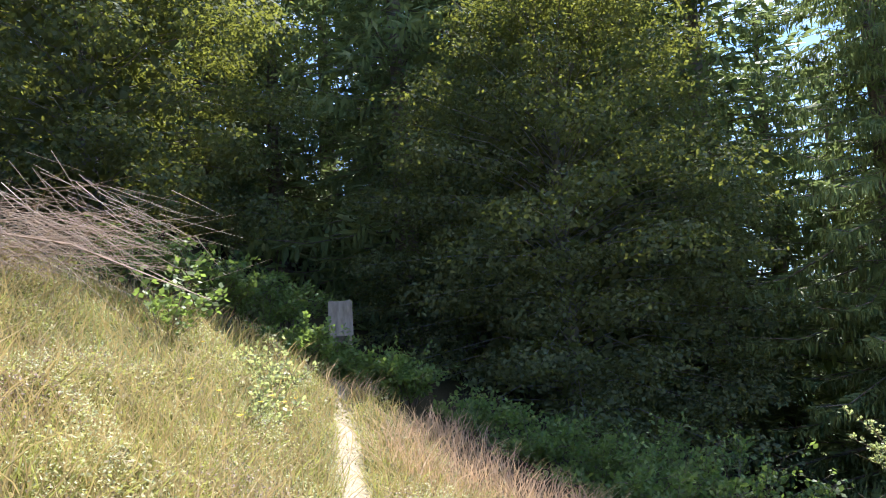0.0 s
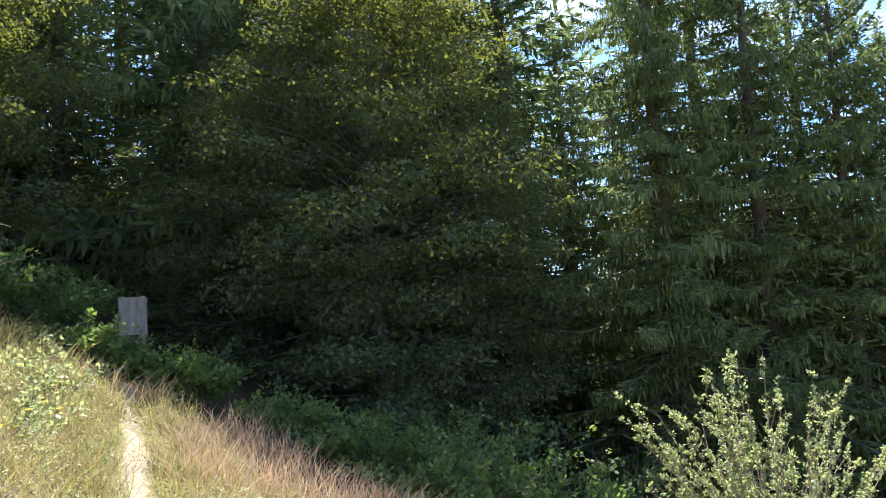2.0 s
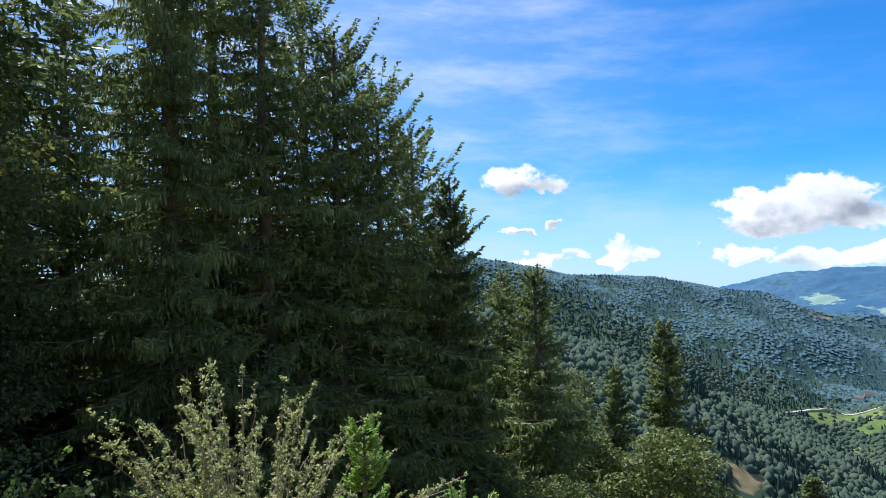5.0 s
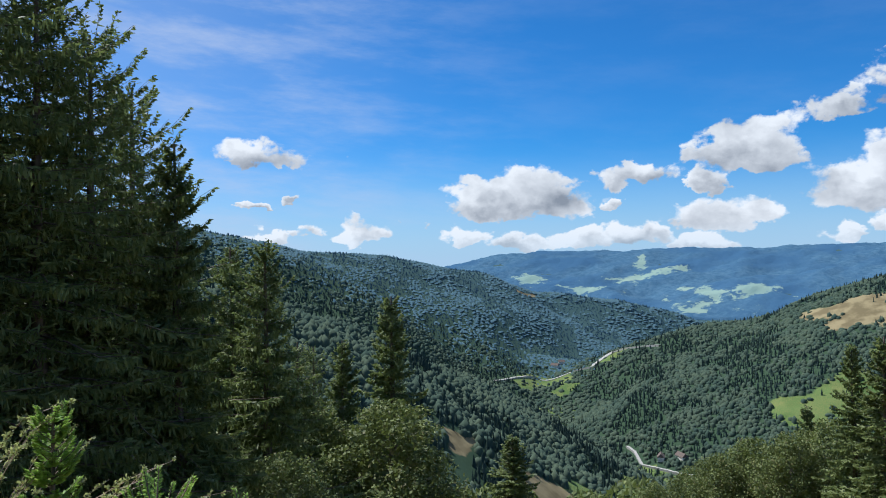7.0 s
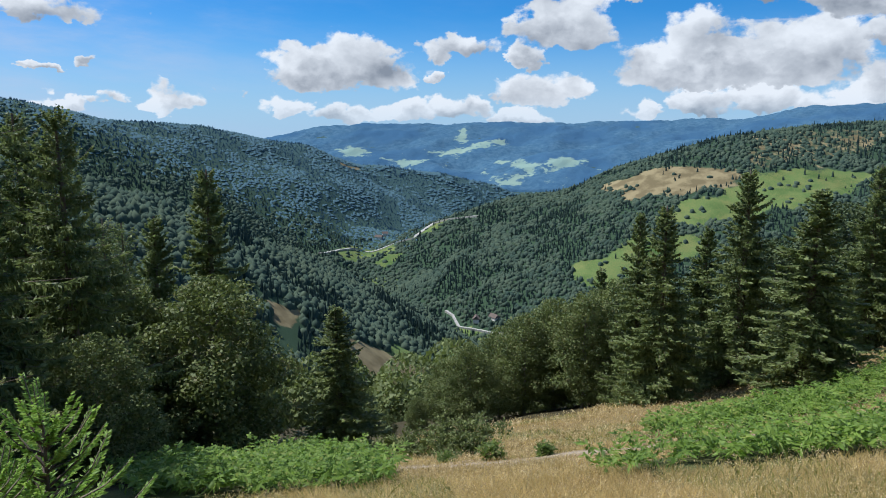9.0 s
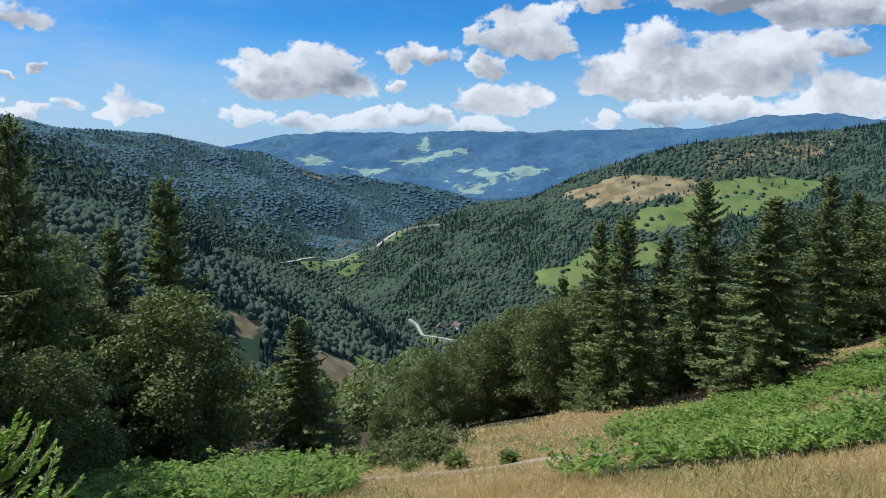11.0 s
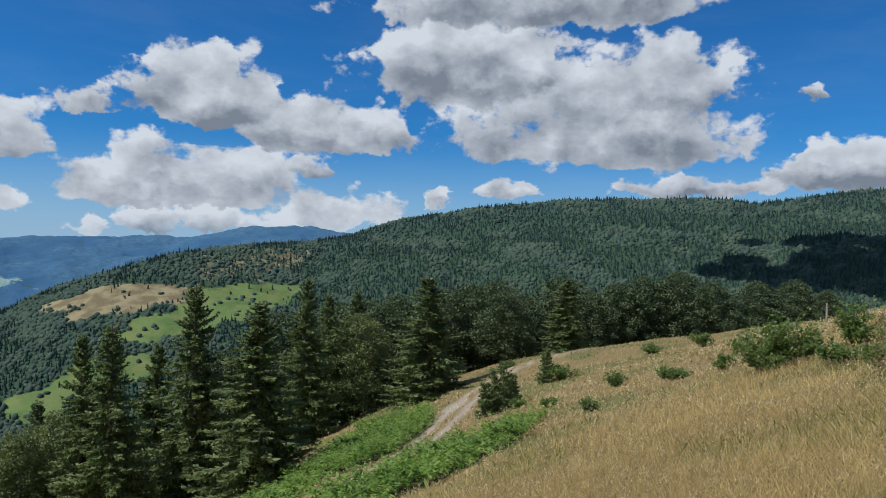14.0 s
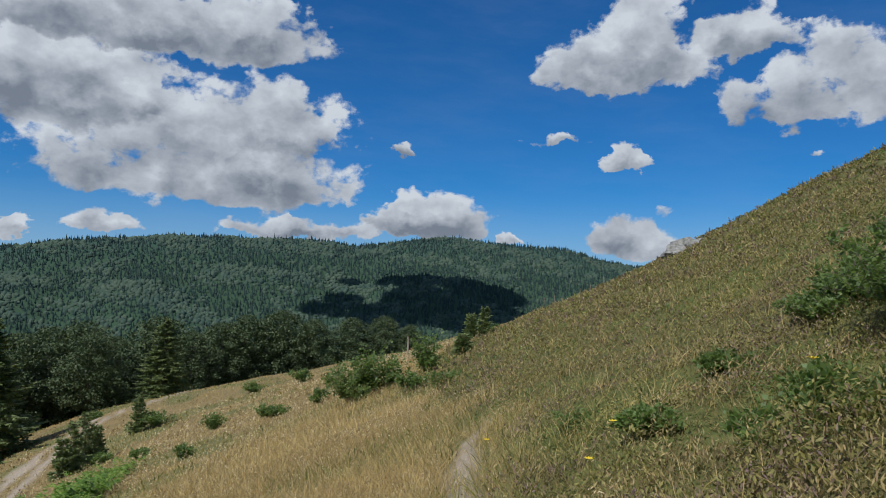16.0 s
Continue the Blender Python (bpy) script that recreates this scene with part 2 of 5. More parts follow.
pale_herb = foliage("pale_bank_herbs", (0.26, 0.30, 0.15), (0.50, 0.50, 0.28), (0.5, 0.52, 0.25), 0.3, 0.35, (0.62, 0.55, 0.36))
brown_herb = foliage("faded_brown_herbs", (0.12, 0.085, 0.055), (0.30, 0.21, 0.14), (0.25, 0.17, 0.1), 0.2, 0.2, (0.30, 0.20, 0.22))
bank_straw = foliage("bank_straw", (0.27, 0.195, 0.085), (0.58, 0.44, 0.20), (0.36, 0.28, 0.12), 0.15, 0.3, (0.28, 0.18, 0.10), 0.6)

# ---- terrain ----
def polar(azimuth, d):
    return d * math.sin(radians(azimuth)), d * math.cos(radians(azimuth))


def ridge(points):
    """Ridge line from (azimuth, distance, elevation) as seen from the eye."""
    return np.array([(*polar(a, d), EYE + d * math.tan(radians(e))) for a, d, e in points])


RIDGES = [  # line, slope of the flanks, rounding of the crest
    (ridge([(35, 2000, 4.5), (48, 1900, 3.2), (56, 1950, 1.8), (62, 2100, 0.4), (68, 2250, 0.0), (75, 2450, -1.4), (80.4, 2600, -3.1), (86, 2750, -3.6), (90, 2850, -4.5), (92.5, 2900, -5.7)]), 0.54, 60.0),
    (ridge([(40, 500, 1.0), (55, 620, -2.6), (63, 760, -5.2), (69, 900, -7.8), (73.5, 1020, -9.8), (79, 1150, -12.4), (85, 1290, -14.8)]), 0.62, 40.0),
    (ridge([(82, 1720, -11.9), (85.7, 1760, -9.8), (89.8, 1800, -7.8), (94.3, 1800, -5.4), (98.7, 1750, -4.7), (104.5, 1680, -3.0), (109.5, 1750, -0.7), (113, 1850, -0.2), (118, 1950, 0.1),
            (120.4, 2000, 0.5), (126.6, 2000, 2.2), (132, 2000, 3.2), (138, 2000, 3.8), (149.6, 2000, 3.9), (152.3, 2000, 3.5), (159.4, 2000, 4.4), (168, 2000, 3.6), (174, 2000, 2.3), (190, 2000, 2.0)]), 0.42, 70.0),
    (ridge([(60, 4550, -2.0), (70, 4550, -1.6), (75.3, 4550, -1.1), (78.7, 4550, -0.1), (86, 4550, 0.0), (93, 4500, 0.1), (100, 4500, 0.1), (106.7, 4550, 0.4), (109.8, 4550, 0.2), (114.3, 4600, 1.2), (118, 4600, 1.3), (121, 4600, 0.8), (130, 4600, 0.4)]), 0.24, 120.0),
    (ridge([(86, 3500, -4.3), (91, 3550, -3.3), (96, 3600, -2.2), (101, 3700, -1.6), (106, 3800, -1.2), (114, 3900, -0.6)]), 0.28, 80.0),
    (ridge([(74, 3500, -3.6), (79, 3700, -2.6), (84, 3900, -2.2)]), 0.26, 80.0),
]


def along(line, x, y):
    """Distance from a ridge line and the crest's height at its nearest point."""
    best, height = np.full(x.shape, 1e9), np.zeros(x.shape)
    for p, q in zip(line[:-1], line[1:]):
        e = q - p
        t = np.clip(((x - p[0]) * e[0] + (y - p[1]) * e[1]) / (e[0] ** 2 + e[1] ** 2), 0, 1)
        d = np.hypot(x - p[0] - t * e[0], y - p[1] - t * e[1])
        near = d < best
        best, height = np.where(near, d, best), np.where(near, p[2] + t * e[2], height)
    return best, height


def flank(line, x, y, slope, soft):
    """Height of a ridge and its flanks: the highest of what its stretches raise."""
    out = np.full(x.shape, -1e9)
    for p, q in zip(line[:-1], line[1:]):
        e = q - p
        t = np.clip(((x - p[0]) * e[0] + (y - p[1]) * e[1]) / (e[0] ** 2 + e[1] ** 2), 0, 1)
        d = np.hypot(x - p[0] - t * e[0], y - p[1] - t * e[1])
        out = np.maximum(out, p[2] + t * e[2] - slope * (np.sqrt(d * d + soft * soft) - soft))
    return out


def waves(x, y, size, seed):
    """Cheap smooth unevenness between -1 and 1, as a sum of turned sine waves."""
    rng, total = np.random.RandomState(seed), 0.0
    for k in range(6):
        a, ph, s = rng.uniform(0, 6.28), rng.uniform(0, 6.28), size * rng.uniform(0.55, 1.5)
        u = x * math.cos(a) + y * math.sin(a)
        v = -x * math.sin(a) + y * math.cos(a)
        total = total + np.sin(6.283 * u / s + ph + 1.3 * np.sin(6.283 * v / (s * 1.7)))
    return total / 6


def smooth_pos(v, soft):
    return soft * np.logaddexp(0.0, v / soft)


DOWN = radians(79)


def own_hill(x, y):
    u, v = x * math.sin(DOWN) + y * math.cos(DOWN), -x * math.cos(DOWN) + y * math.sin(DOWN)
    z = np.interp(u, [-400, -170, -90, -45, -20, -5, 0, 30, 60, 110, 200, 420, 560, 700, 800, 1000, 1150, 1500], [38, 58, 42, 23, 10.8, 2.4, 0, -13.4, -26, -46, -92, -202, -264, -272, -282, -318, -345, -352])
    z = z + 9.6 * np.exp(-((x - 65) ** 2 + (y + 57) ** 2) / (2 * 28.0 ** 2))
    z = z + (0.125 * smooth_pos(y - 8.0, 1.5) + 0.30 * smooth_pos(y - 30.0, 3.0)) * np.exp(-(y / 140.0) ** 2) * np.exp(-(np.maximum(x - 4, 0) / 16.0) ** 2)
    z = z + 0.12 * smooth_pos(-x - 1.0, 0.4) * np.exp(-((y - 10) / 14.0) ** 2) * np.exp(-(x / 25) ** 2)
    z = z - 0.30 * smooth_pos(np.abs(v) - 190, 30.0)
    z = z - 1.3 * np.exp(-((x - 27) ** 2 + (y + 63) ** 2) / (2 * 15.0 ** 2))
    mounds = np.clip((-y - 4) / 4, 0, 1) * np.clip((np.interp(-y, [0, 12, 33, 60], [0, 3.2, 13, 17.5]) - x) / 2, 0, 1) * np.exp(-(np.hypot(x, y) / 90) ** 4)
    z = z + mounds * (0.17 * waves(x, y, 2.6, 93) + 0.09 * waves(x, y, 1.2, 94))
    knolls = np.clip((18 - x) / 12, 0, 1) * np.clip((-y - 25) / 25, 0, 1) * np.exp(-(np.hypot(x, y) / 160) ** 4)
    z = z + knolls * (0.9 * waves(x, y, 24, 91) + 0.45 * waves(x, y, 9, 92))
    return z


TRACK = [(30, 13), (26.5, 8), (24, 3), (22.3, -1), (22.6, -5), (25, -12), (29, -20), (33, -26), (38, -32), (43, -38.5), (47, -47), (49, -58)]
VALLEY_ROAD = [(1600, 372), (1640, 345), (1740, 300), (1757, 216), (1720, 165), (1760, 140), (1800, 118), (1752, 75), (1690, 10)]
VILLAGE_ROAD = [(1204, 61), (1184, 48), (1145, 36), (1126, 6), (1089, -48)]
FOOTPATH = [(-4.2, 30.0), (-3.4, 22.0), (-2.5, 15.5), (-1.75, 11.5), (-0.95, 7.0), (0.0, 0.0), (2.35, -7.2), (3.55, -11.0), (3.5, -12.6)]


def off_line(points, x, y):
    line = np.array([(px, py, 0.0) for px, py in points])
    return along(line, x, y)[0]


def ground_height(x, y):
    x, y = np.asarray(x, float), np.asarray(y, float)
    own = own_hill(x, y)
    base = np.full(x.shape, -345.0)
    tops = [base]
    for line, slope, soft in RIDGES:
        tops.append(flank(line, x, y, slope * (1.0 + 0.15 * waves(x, y, 420, 5)), soft) + 7 * waves(x, y, 260, 8))
    far = tops[0]
    for t in tops[1:]:
        k = 8.0
        m = np.maximum(far, t)
        far = m + k * np.log(np.exp((far - m) / k) + np.exp((t - m) / k))
    fade = np.clip((np.hypot(x, y) - 200) / 250, 0, 1)
    z = np.where(far * fade + own * (1 - fade) > own, far * fade + own * (1 - fade), own)
    r = np.hypot(x, y)
    z = z + np.minimum(r / 40, 1) * 0.45 * waves(x, y, 22, 3) + np.minimum(r / 6, 1) * 0.10 * waves(x, y, 4.5, 4)
    z = z + np.clip((r - 3000) / 300, 0, 1) * (13 * waves(x, y, 430, 18) + 9 * waves(x, y, 190, 19))
    cut = np.exp(-(off_line(TRACK, x, y) / 2.2) ** 2)
    z = z + 0.22 * cut - 0.10 * np.exp(-(off_line(FOOTPATH, x, y) / 0.35) ** 2)
    return z


def ground_at(x, y):
    return float(ground_height(np.array([x]), np.array([y]))[0])


def make_mesh(name, verts, faces, mat, smooth=False):
    """One mesh from arrays of corners and of triangles or quads."""
    verts, faces = np.asarray(verts, np.float32), np.asarray(faces, np.int32)
    me = bpy.data.meshes.new(name)
    k = faces.shape[1]
    me.vertices.add(len(verts)), me.loops.add(faces.size), me.polygons.add(len(faces))
    me.vertices.foreach_set("co", verts.ravel())
    me.loops.foreach_set("vertex_index", faces.ravel())
    me.polygons.foreach_set("loop_start", np.arange(0, faces.size, k, dtype=np.int32))
    me.polygons.foreach_set("use_smooth", np.full(len(faces), smooth))
    me.update(calc_edges=True)
    me.validate()
    me.materials.append(mat)
    return me


def patch_mask(x, y, spots, rough=0.35, size=60, seed=11):
    """1 inside any of the ovals (x, y, half length, half width, turn), with uneven edges."""
    out = np.zeros(np.shape(x))
    wob = rough * waves(x, y, size, seed)
    for cx, cy, a, b, turn in spots:
        c, s = math.cos(radians(turn)), math.sin(radians(turn))
        p, q = ((x - cx) * c + (y - cy) * s) / a, (-(x - cx) * s + (y - cy) * c) / b
        out = np.maximum(out, np.clip((1 - np.hypot(p, q) + wob) * 5 + 0.5, 0, 1))
    return out


def inside(x, y, outline):
    """Distance in metres to a closed outline, positive inside it."""
    p = np.array(outline, float)
    best, odd = np.full(np.shape(x), 1e9), np.zeros(np.shape(x), bool)
    for (ax, ay), (bx, by) in zip(p, np.roll(p, -1, 0)):
        ex, ey = bx - ax, by - ay
        t = np.clip(((x - ax) * ex + (y - ay) * ey) / (ex * ex + ey * ey), 0, 1)
        best = np.minimum(best, np.hypot(x - ax - t * ex, y - ay - t * ey))
        odd ^= ((ay > y) != (by > y)) & (x < ex * (y - ay) / (ey if ey else 1e-9) + ax)
    return np.where(odd, best, -best)


def field_mask(x, y, outlines, soft, rough, size, seed=11):
    """1 inside any of the field outlines, with an uneven edge."""
    out = np.full(np.shape(x), -1e9)
    for o in outlines:
        out = np.maximum(out, inside(x, y, o))
    return np.clip((out + rough * waves(x, y, size, seed)) / soft + 0.5, 0, 1)


# ---- what covers the ground where ----
HILL_GREEN = [[(1326, -323), (1361, -382), (1374, -463), (1430, -523), (1451, -778), (1326, -658), (1297, -548), (1289, -456), (1275, -366)],
              [(1225, -153), (1245, -233), (1261, -275), (1237, -395), (1206, -380), (1193, -326), (1164, -239), (1154, -156)]]
HILL_DRY = [[(1638, -251), (1545, -306), (1554, -379), (1525, -417), (1442, -528), (1396, -481), (1385, -389), (1431, -286)]]
SCRUB = [[(1561, -531), (1639, -606), (1690, -760), (1640, -900), (1549, -838), (1469, -666), (1454, -521)]]
VALLEY_GREEN = [[(1637, 345), (1800, 308), (1757, 216), (1688, 207), (1624, 281), (1596, 307)], [(1739, 164), (1832, 128), (1754, 83), (1714, 99), (1711, 141)], [(1606, 246), (1661, 219), (1640, 172), (1609, 198), (1570, 215)]]
SLOPE_GREEN = [[(618, 80), (606, 70), (618, 42), (575, 46), (560, 79)], [(760, 46), (800, 30), (780, 10), (690, 14), (672, 35)]]
SLOPE_DRY = [[(535, 106), (566, 86), (583, 49), (508, 70), (485, 94)], [(500, 155), (522, 137), (484, 134), (474, 146)], [(2372, 483), (2440, 440), (2480, 405), (2328, 457)]]
RANGE_FIELDS = [[(3843, 775), (3914, 662), (3711, 594), (3661, 712)], [(4228, 177), (4326, 98), (3929, 69), (3844, 128)], [(3800, 286), (3902, 75), (4000, -119), (3861, -121), (3760, 158)],
                [(3411, -292), (3461, -394), (3377, -457), (3290, -410), (3316, -302)], [(3192, -67), (3230, -152), (3167, -149), (3119, -87)], [(3640, 481), (3578, 309), (3546, 374)], [(3548, -114), (3373, -264), (3287, -219)]]
BRACKEN = [(20.4, -14, 10.5, 2.3, -70), (31.5, -13.5, 8, 2.0, -58), (40.5, -27, 10, 4.0, -44), (26.5, 9, 11, 4.0, 28)]


def near_meadow(x, y):
    """1 on the open slope round the eye, falling to 0 under the trees."""
    r, a = np.hypot(x, y), np.degrees(np.arctan2(x, y))
    a = np.where(a < -90, a + 360, a)
    reach = np.interp(a, [-60, -30, -12, -5, 0, 20, 40, 60, 75, 90, 100, 112, 120, 128, 132, 140, 150, 165, 180, 220], [14, 13, 15, 13, 9.5, 9.0, 10, 20, 42, 52, 55, 58, 64, 74, 90, 92, 92, 130, 400, 400])
    return np.clip((reach * (1 + 0.06 * waves(x, y, 9, 21)) - r) / (0.06 * reach + 0.6) + 0.5, 0, 1)


def ground_cover(x, y):
    """Weights of dry grass, green grass and bare earth; the rest is forest floor."""
    r = np.hypot(x, y)
    open_land = near_meadow(x, y)
    u = x * math.sin(DOWN) + y * math.cos(DOWN)
    rim = np.interp(y, [-140, -60, -47, -33, -23, -12, 0], [30, 18, 16, 13.5, 10.5, 3.5, 0.0]) + 0.8 * waves(x, y, 5, 22)
    heath = np.clip((rim - 0.1 - x) / 0.7, 0, 1) * np.clip((1.5 - y) / 3, 0, 1) * (r < 250)
    lush = np.clip(patch_mask(x, y, BRACKEN, 0.25, 9), 0, 1) * 0.9 + 0.35 * (waves(x, y, 14, 31) > 0.12) * (r < 200)
    lush = np.maximum(lush, np.clip((y - 2) / 4, 0, 1) * 0.45)
    green = open_land * np.clip(lush + 0.55 * heath, 0, 1)
    dry = open_land - green
    # under the bracken the grass colours give way to the darker earth colour
    bracken_floor = 0.75 * patch_mask(x, y, BRACKEN, 0.25, 9)
    green, dry = green * (1 - bracken_floor), dry * (1 - bracken_floor)
    far_g = np.maximum(field_mask(x, y, HILL_GREEN, 26, 20, 90), np.maximum(field_mask(x, y, VALLEY_GREEN, 12, 6, 60), field_mask(x, y, SLOPE_GREEN, 8, 4, 40)))
    far_d = np.maximum(field_mask(x, y, HILL_DRY, 30, 22, 80, 12), np.maximum(field_mask(x, y, SLOPE_DRY, 8, 4, 40, 13), 0.5 * field_mask(x, y, SCRUB, 60, 40, 120, 14)))
    far = r > 250
    green, dry = np.where(far, far_g * (1 - far_d), green), np.where(far, far_d, dry)
    rut = np.abs(off_line(TRACK, x, y) - 0.68)
    bare = np.exp(-(rut / 0.32) ** 4) + np.exp(-(off_line(FOOTPATH, x, y) / (0.17 + 0.06 * waves(x, y, 2.2, 9))) ** 4) * np.clip(0.75 + 0.5 * waves(x, y, 3.1, 10), 0.3, 1)
    bare = bare + 0.8 * patch_mask(x, y, [(41, -34.5, 2.4, 1.0, -45)], 0.3, 5)
    return np.stack([dry, green, np.clip(bare, 0, 1), heath], 1)


def ground_material():
    m, n = material("hillside_ground")
    at = n.node("ShaderNodeNewGeometry").outputs["Position"]
    cov = n.node("ShaderNodeAttribute", attribute_name="cover")
    sp = n.node("ShaderNodeSeparateColor", {"Color": cov.outputs["Color"]})
    fine, mid, wide = n.noise(at, 9.0, 6.0, 0.7), n.noise(at, 0.7, 4.0), n.noise(at, 0.03, 4.0)
    earth = n.mix(fine, (0.035, 0.028, 0.016, 1), (0.085, 0.072, 0.036, 1))
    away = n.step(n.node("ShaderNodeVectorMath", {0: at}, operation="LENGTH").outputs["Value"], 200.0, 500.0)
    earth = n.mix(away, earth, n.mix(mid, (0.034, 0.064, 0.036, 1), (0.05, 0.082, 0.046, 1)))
    # painted haze: far forest ground turns blue-green with distance from the eye
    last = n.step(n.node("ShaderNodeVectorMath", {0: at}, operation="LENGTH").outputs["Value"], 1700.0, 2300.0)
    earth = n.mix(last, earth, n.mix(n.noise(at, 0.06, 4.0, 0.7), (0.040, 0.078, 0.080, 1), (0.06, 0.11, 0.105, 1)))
    dry = n.mix(n.step(fine, 0.25, 0.75), (0.13, 0.095, 0.042, 1), (0.29, 0.22, 0.10, 1))
    dry = n.mix(n.step(mid, 0.45, 0.75, 0.0, 0.6), dry, (0.30, 0.20, 0.09, 1))
    dry = n.mix(away, dry, n.mix(n.step(wide, 0.4, 0.6), (0.16, 0.128, 0.068, 1), (0.27, 0.22, 0.12, 1)))
    green = n.mix(n.step(fine, 0.25, 0.75), (0.070, 0.122, 0.032, 1), (0.135, 0.205, 0.060, 1))
    green = n.mix(away, green, n.mix(n.step(n.noise(at, 0.012, 5.0, 0.6), 0.38, 0.62), (0.070, 0.125, 0.036, 1), (0.125, 0.185, 0.058, 1)))
    green = n.mix(n.step(n.math("ADD", mid, n.math("MULTIPLY", wide, 0.6)), 0.7, 1.0, 0.0, 0.6), green, (0.24, 0.22, 0.08, 1))
    gravel = n.mix(n.step(n.noise(at, 28.0, 3.0, 0.8), 0.35, 0.7), (0.25, 0.195, 0.14, 1), (0.50, 0.415, 0.32, 1))
    heath = n.mix(n.step(n.noise(at, 2.2, 5.0, 0.7), 0.3, 0.7), (0.065, 0.075, 0.020, 1), (0.17, 0.17, 0.05, 1))
    ragged = n.math("MULTIPLY", n.math("SUBTRACT", n.noise(at, 0.045, 5.0, 0.65), 0.5), 1.5)
    dry_at, green_at = (n.node("ShaderNodeMix", {0: away, 2: v, 3: n.step(n.math("ADD", v, n.math("MULTIPLY", ragged, n.step(v, 0.0, 0.25))), 0.34, 0.62)}).outputs[0] for v in (sp.outputs[0], sp.outputs[1]))
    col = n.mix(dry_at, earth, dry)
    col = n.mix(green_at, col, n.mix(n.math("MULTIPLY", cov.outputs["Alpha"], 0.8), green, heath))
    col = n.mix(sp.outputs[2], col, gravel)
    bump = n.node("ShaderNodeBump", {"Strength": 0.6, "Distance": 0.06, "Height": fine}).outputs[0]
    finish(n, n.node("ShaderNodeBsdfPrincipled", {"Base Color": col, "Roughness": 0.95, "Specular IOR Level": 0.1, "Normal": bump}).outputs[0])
    return m


def build_ground():
    """One sheet from underfoot to the last ridge, finer near the eye."""
    azs = np.concatenate([np.arange(-40, 202, 0.5), np.arange(204, 320, 4.0)])
    rings = np.concatenate([[0.3, 0.7], np.exp(np.arange(math.log(1.1), math.log(420), 0.030)), np.exp(np.arange(math.log(425), math.log(2500), 0.014)), np.exp(np.arange(math.log(2540), math.log(4890), 0.029))])
    A, Rr = np.meshgrid(np.radians(azs), rings)
    x, y = (Rr * np.sin(A)).ravel(), (Rr * np.cos(A)).ravel()
    z = ground_height(x, y)
    v = np.concatenate([np.stack([x, y, z], 1), [[0, 0, ground_at(0, 0)]]])
    n, k = len(azs), len(rings)
    i, j = np.meshgrid(np.arange(k - 1), np.arange(n), indexing="ij")
    j2 = (j + 1) % n
    q = np.stack([i * n + j, (i + 1) * n + j, (i + 1) * n + j2, i * n + j2], -1).reshape(-1, 4)
    t1, t2 = q[:, [0, 2, 1]], q[:, [0, 3, 2]]
    c = len(v) - 1
    hub = np.array([(c, (jj + 1) % n, jj) for jj in range(n)])
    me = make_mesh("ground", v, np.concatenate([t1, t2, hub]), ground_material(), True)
    me.flip_normals() if me.polygons[0].normal.z < 0 else None
    cov = me.color_attributes.new("cover", "FLOAT_COLOR", "POINT")
    w4 = ground_cover(v[:, 0], v[:, 1])
    w4[(np.hypot(v[:, 0], v[:, 1]) > 900) & (v[:, 2] < -328), 1] = 0.9
    cov.data.foreach_set("color", w4.astype(np.float32).ravel())
    # steepest look up to each ring, for what the slopes in front hide
    shut = np.maximum.accumulate(((z - EYE) / Rr.ravel()).reshape(k, n), 0)
    SIGHT.append((azs, rings, shut))
    return tagged(new("ground", me), "sloping mountain meadow running down to a wooded valley", "ground", kind="structure")


SIGHT = []
build_ground()


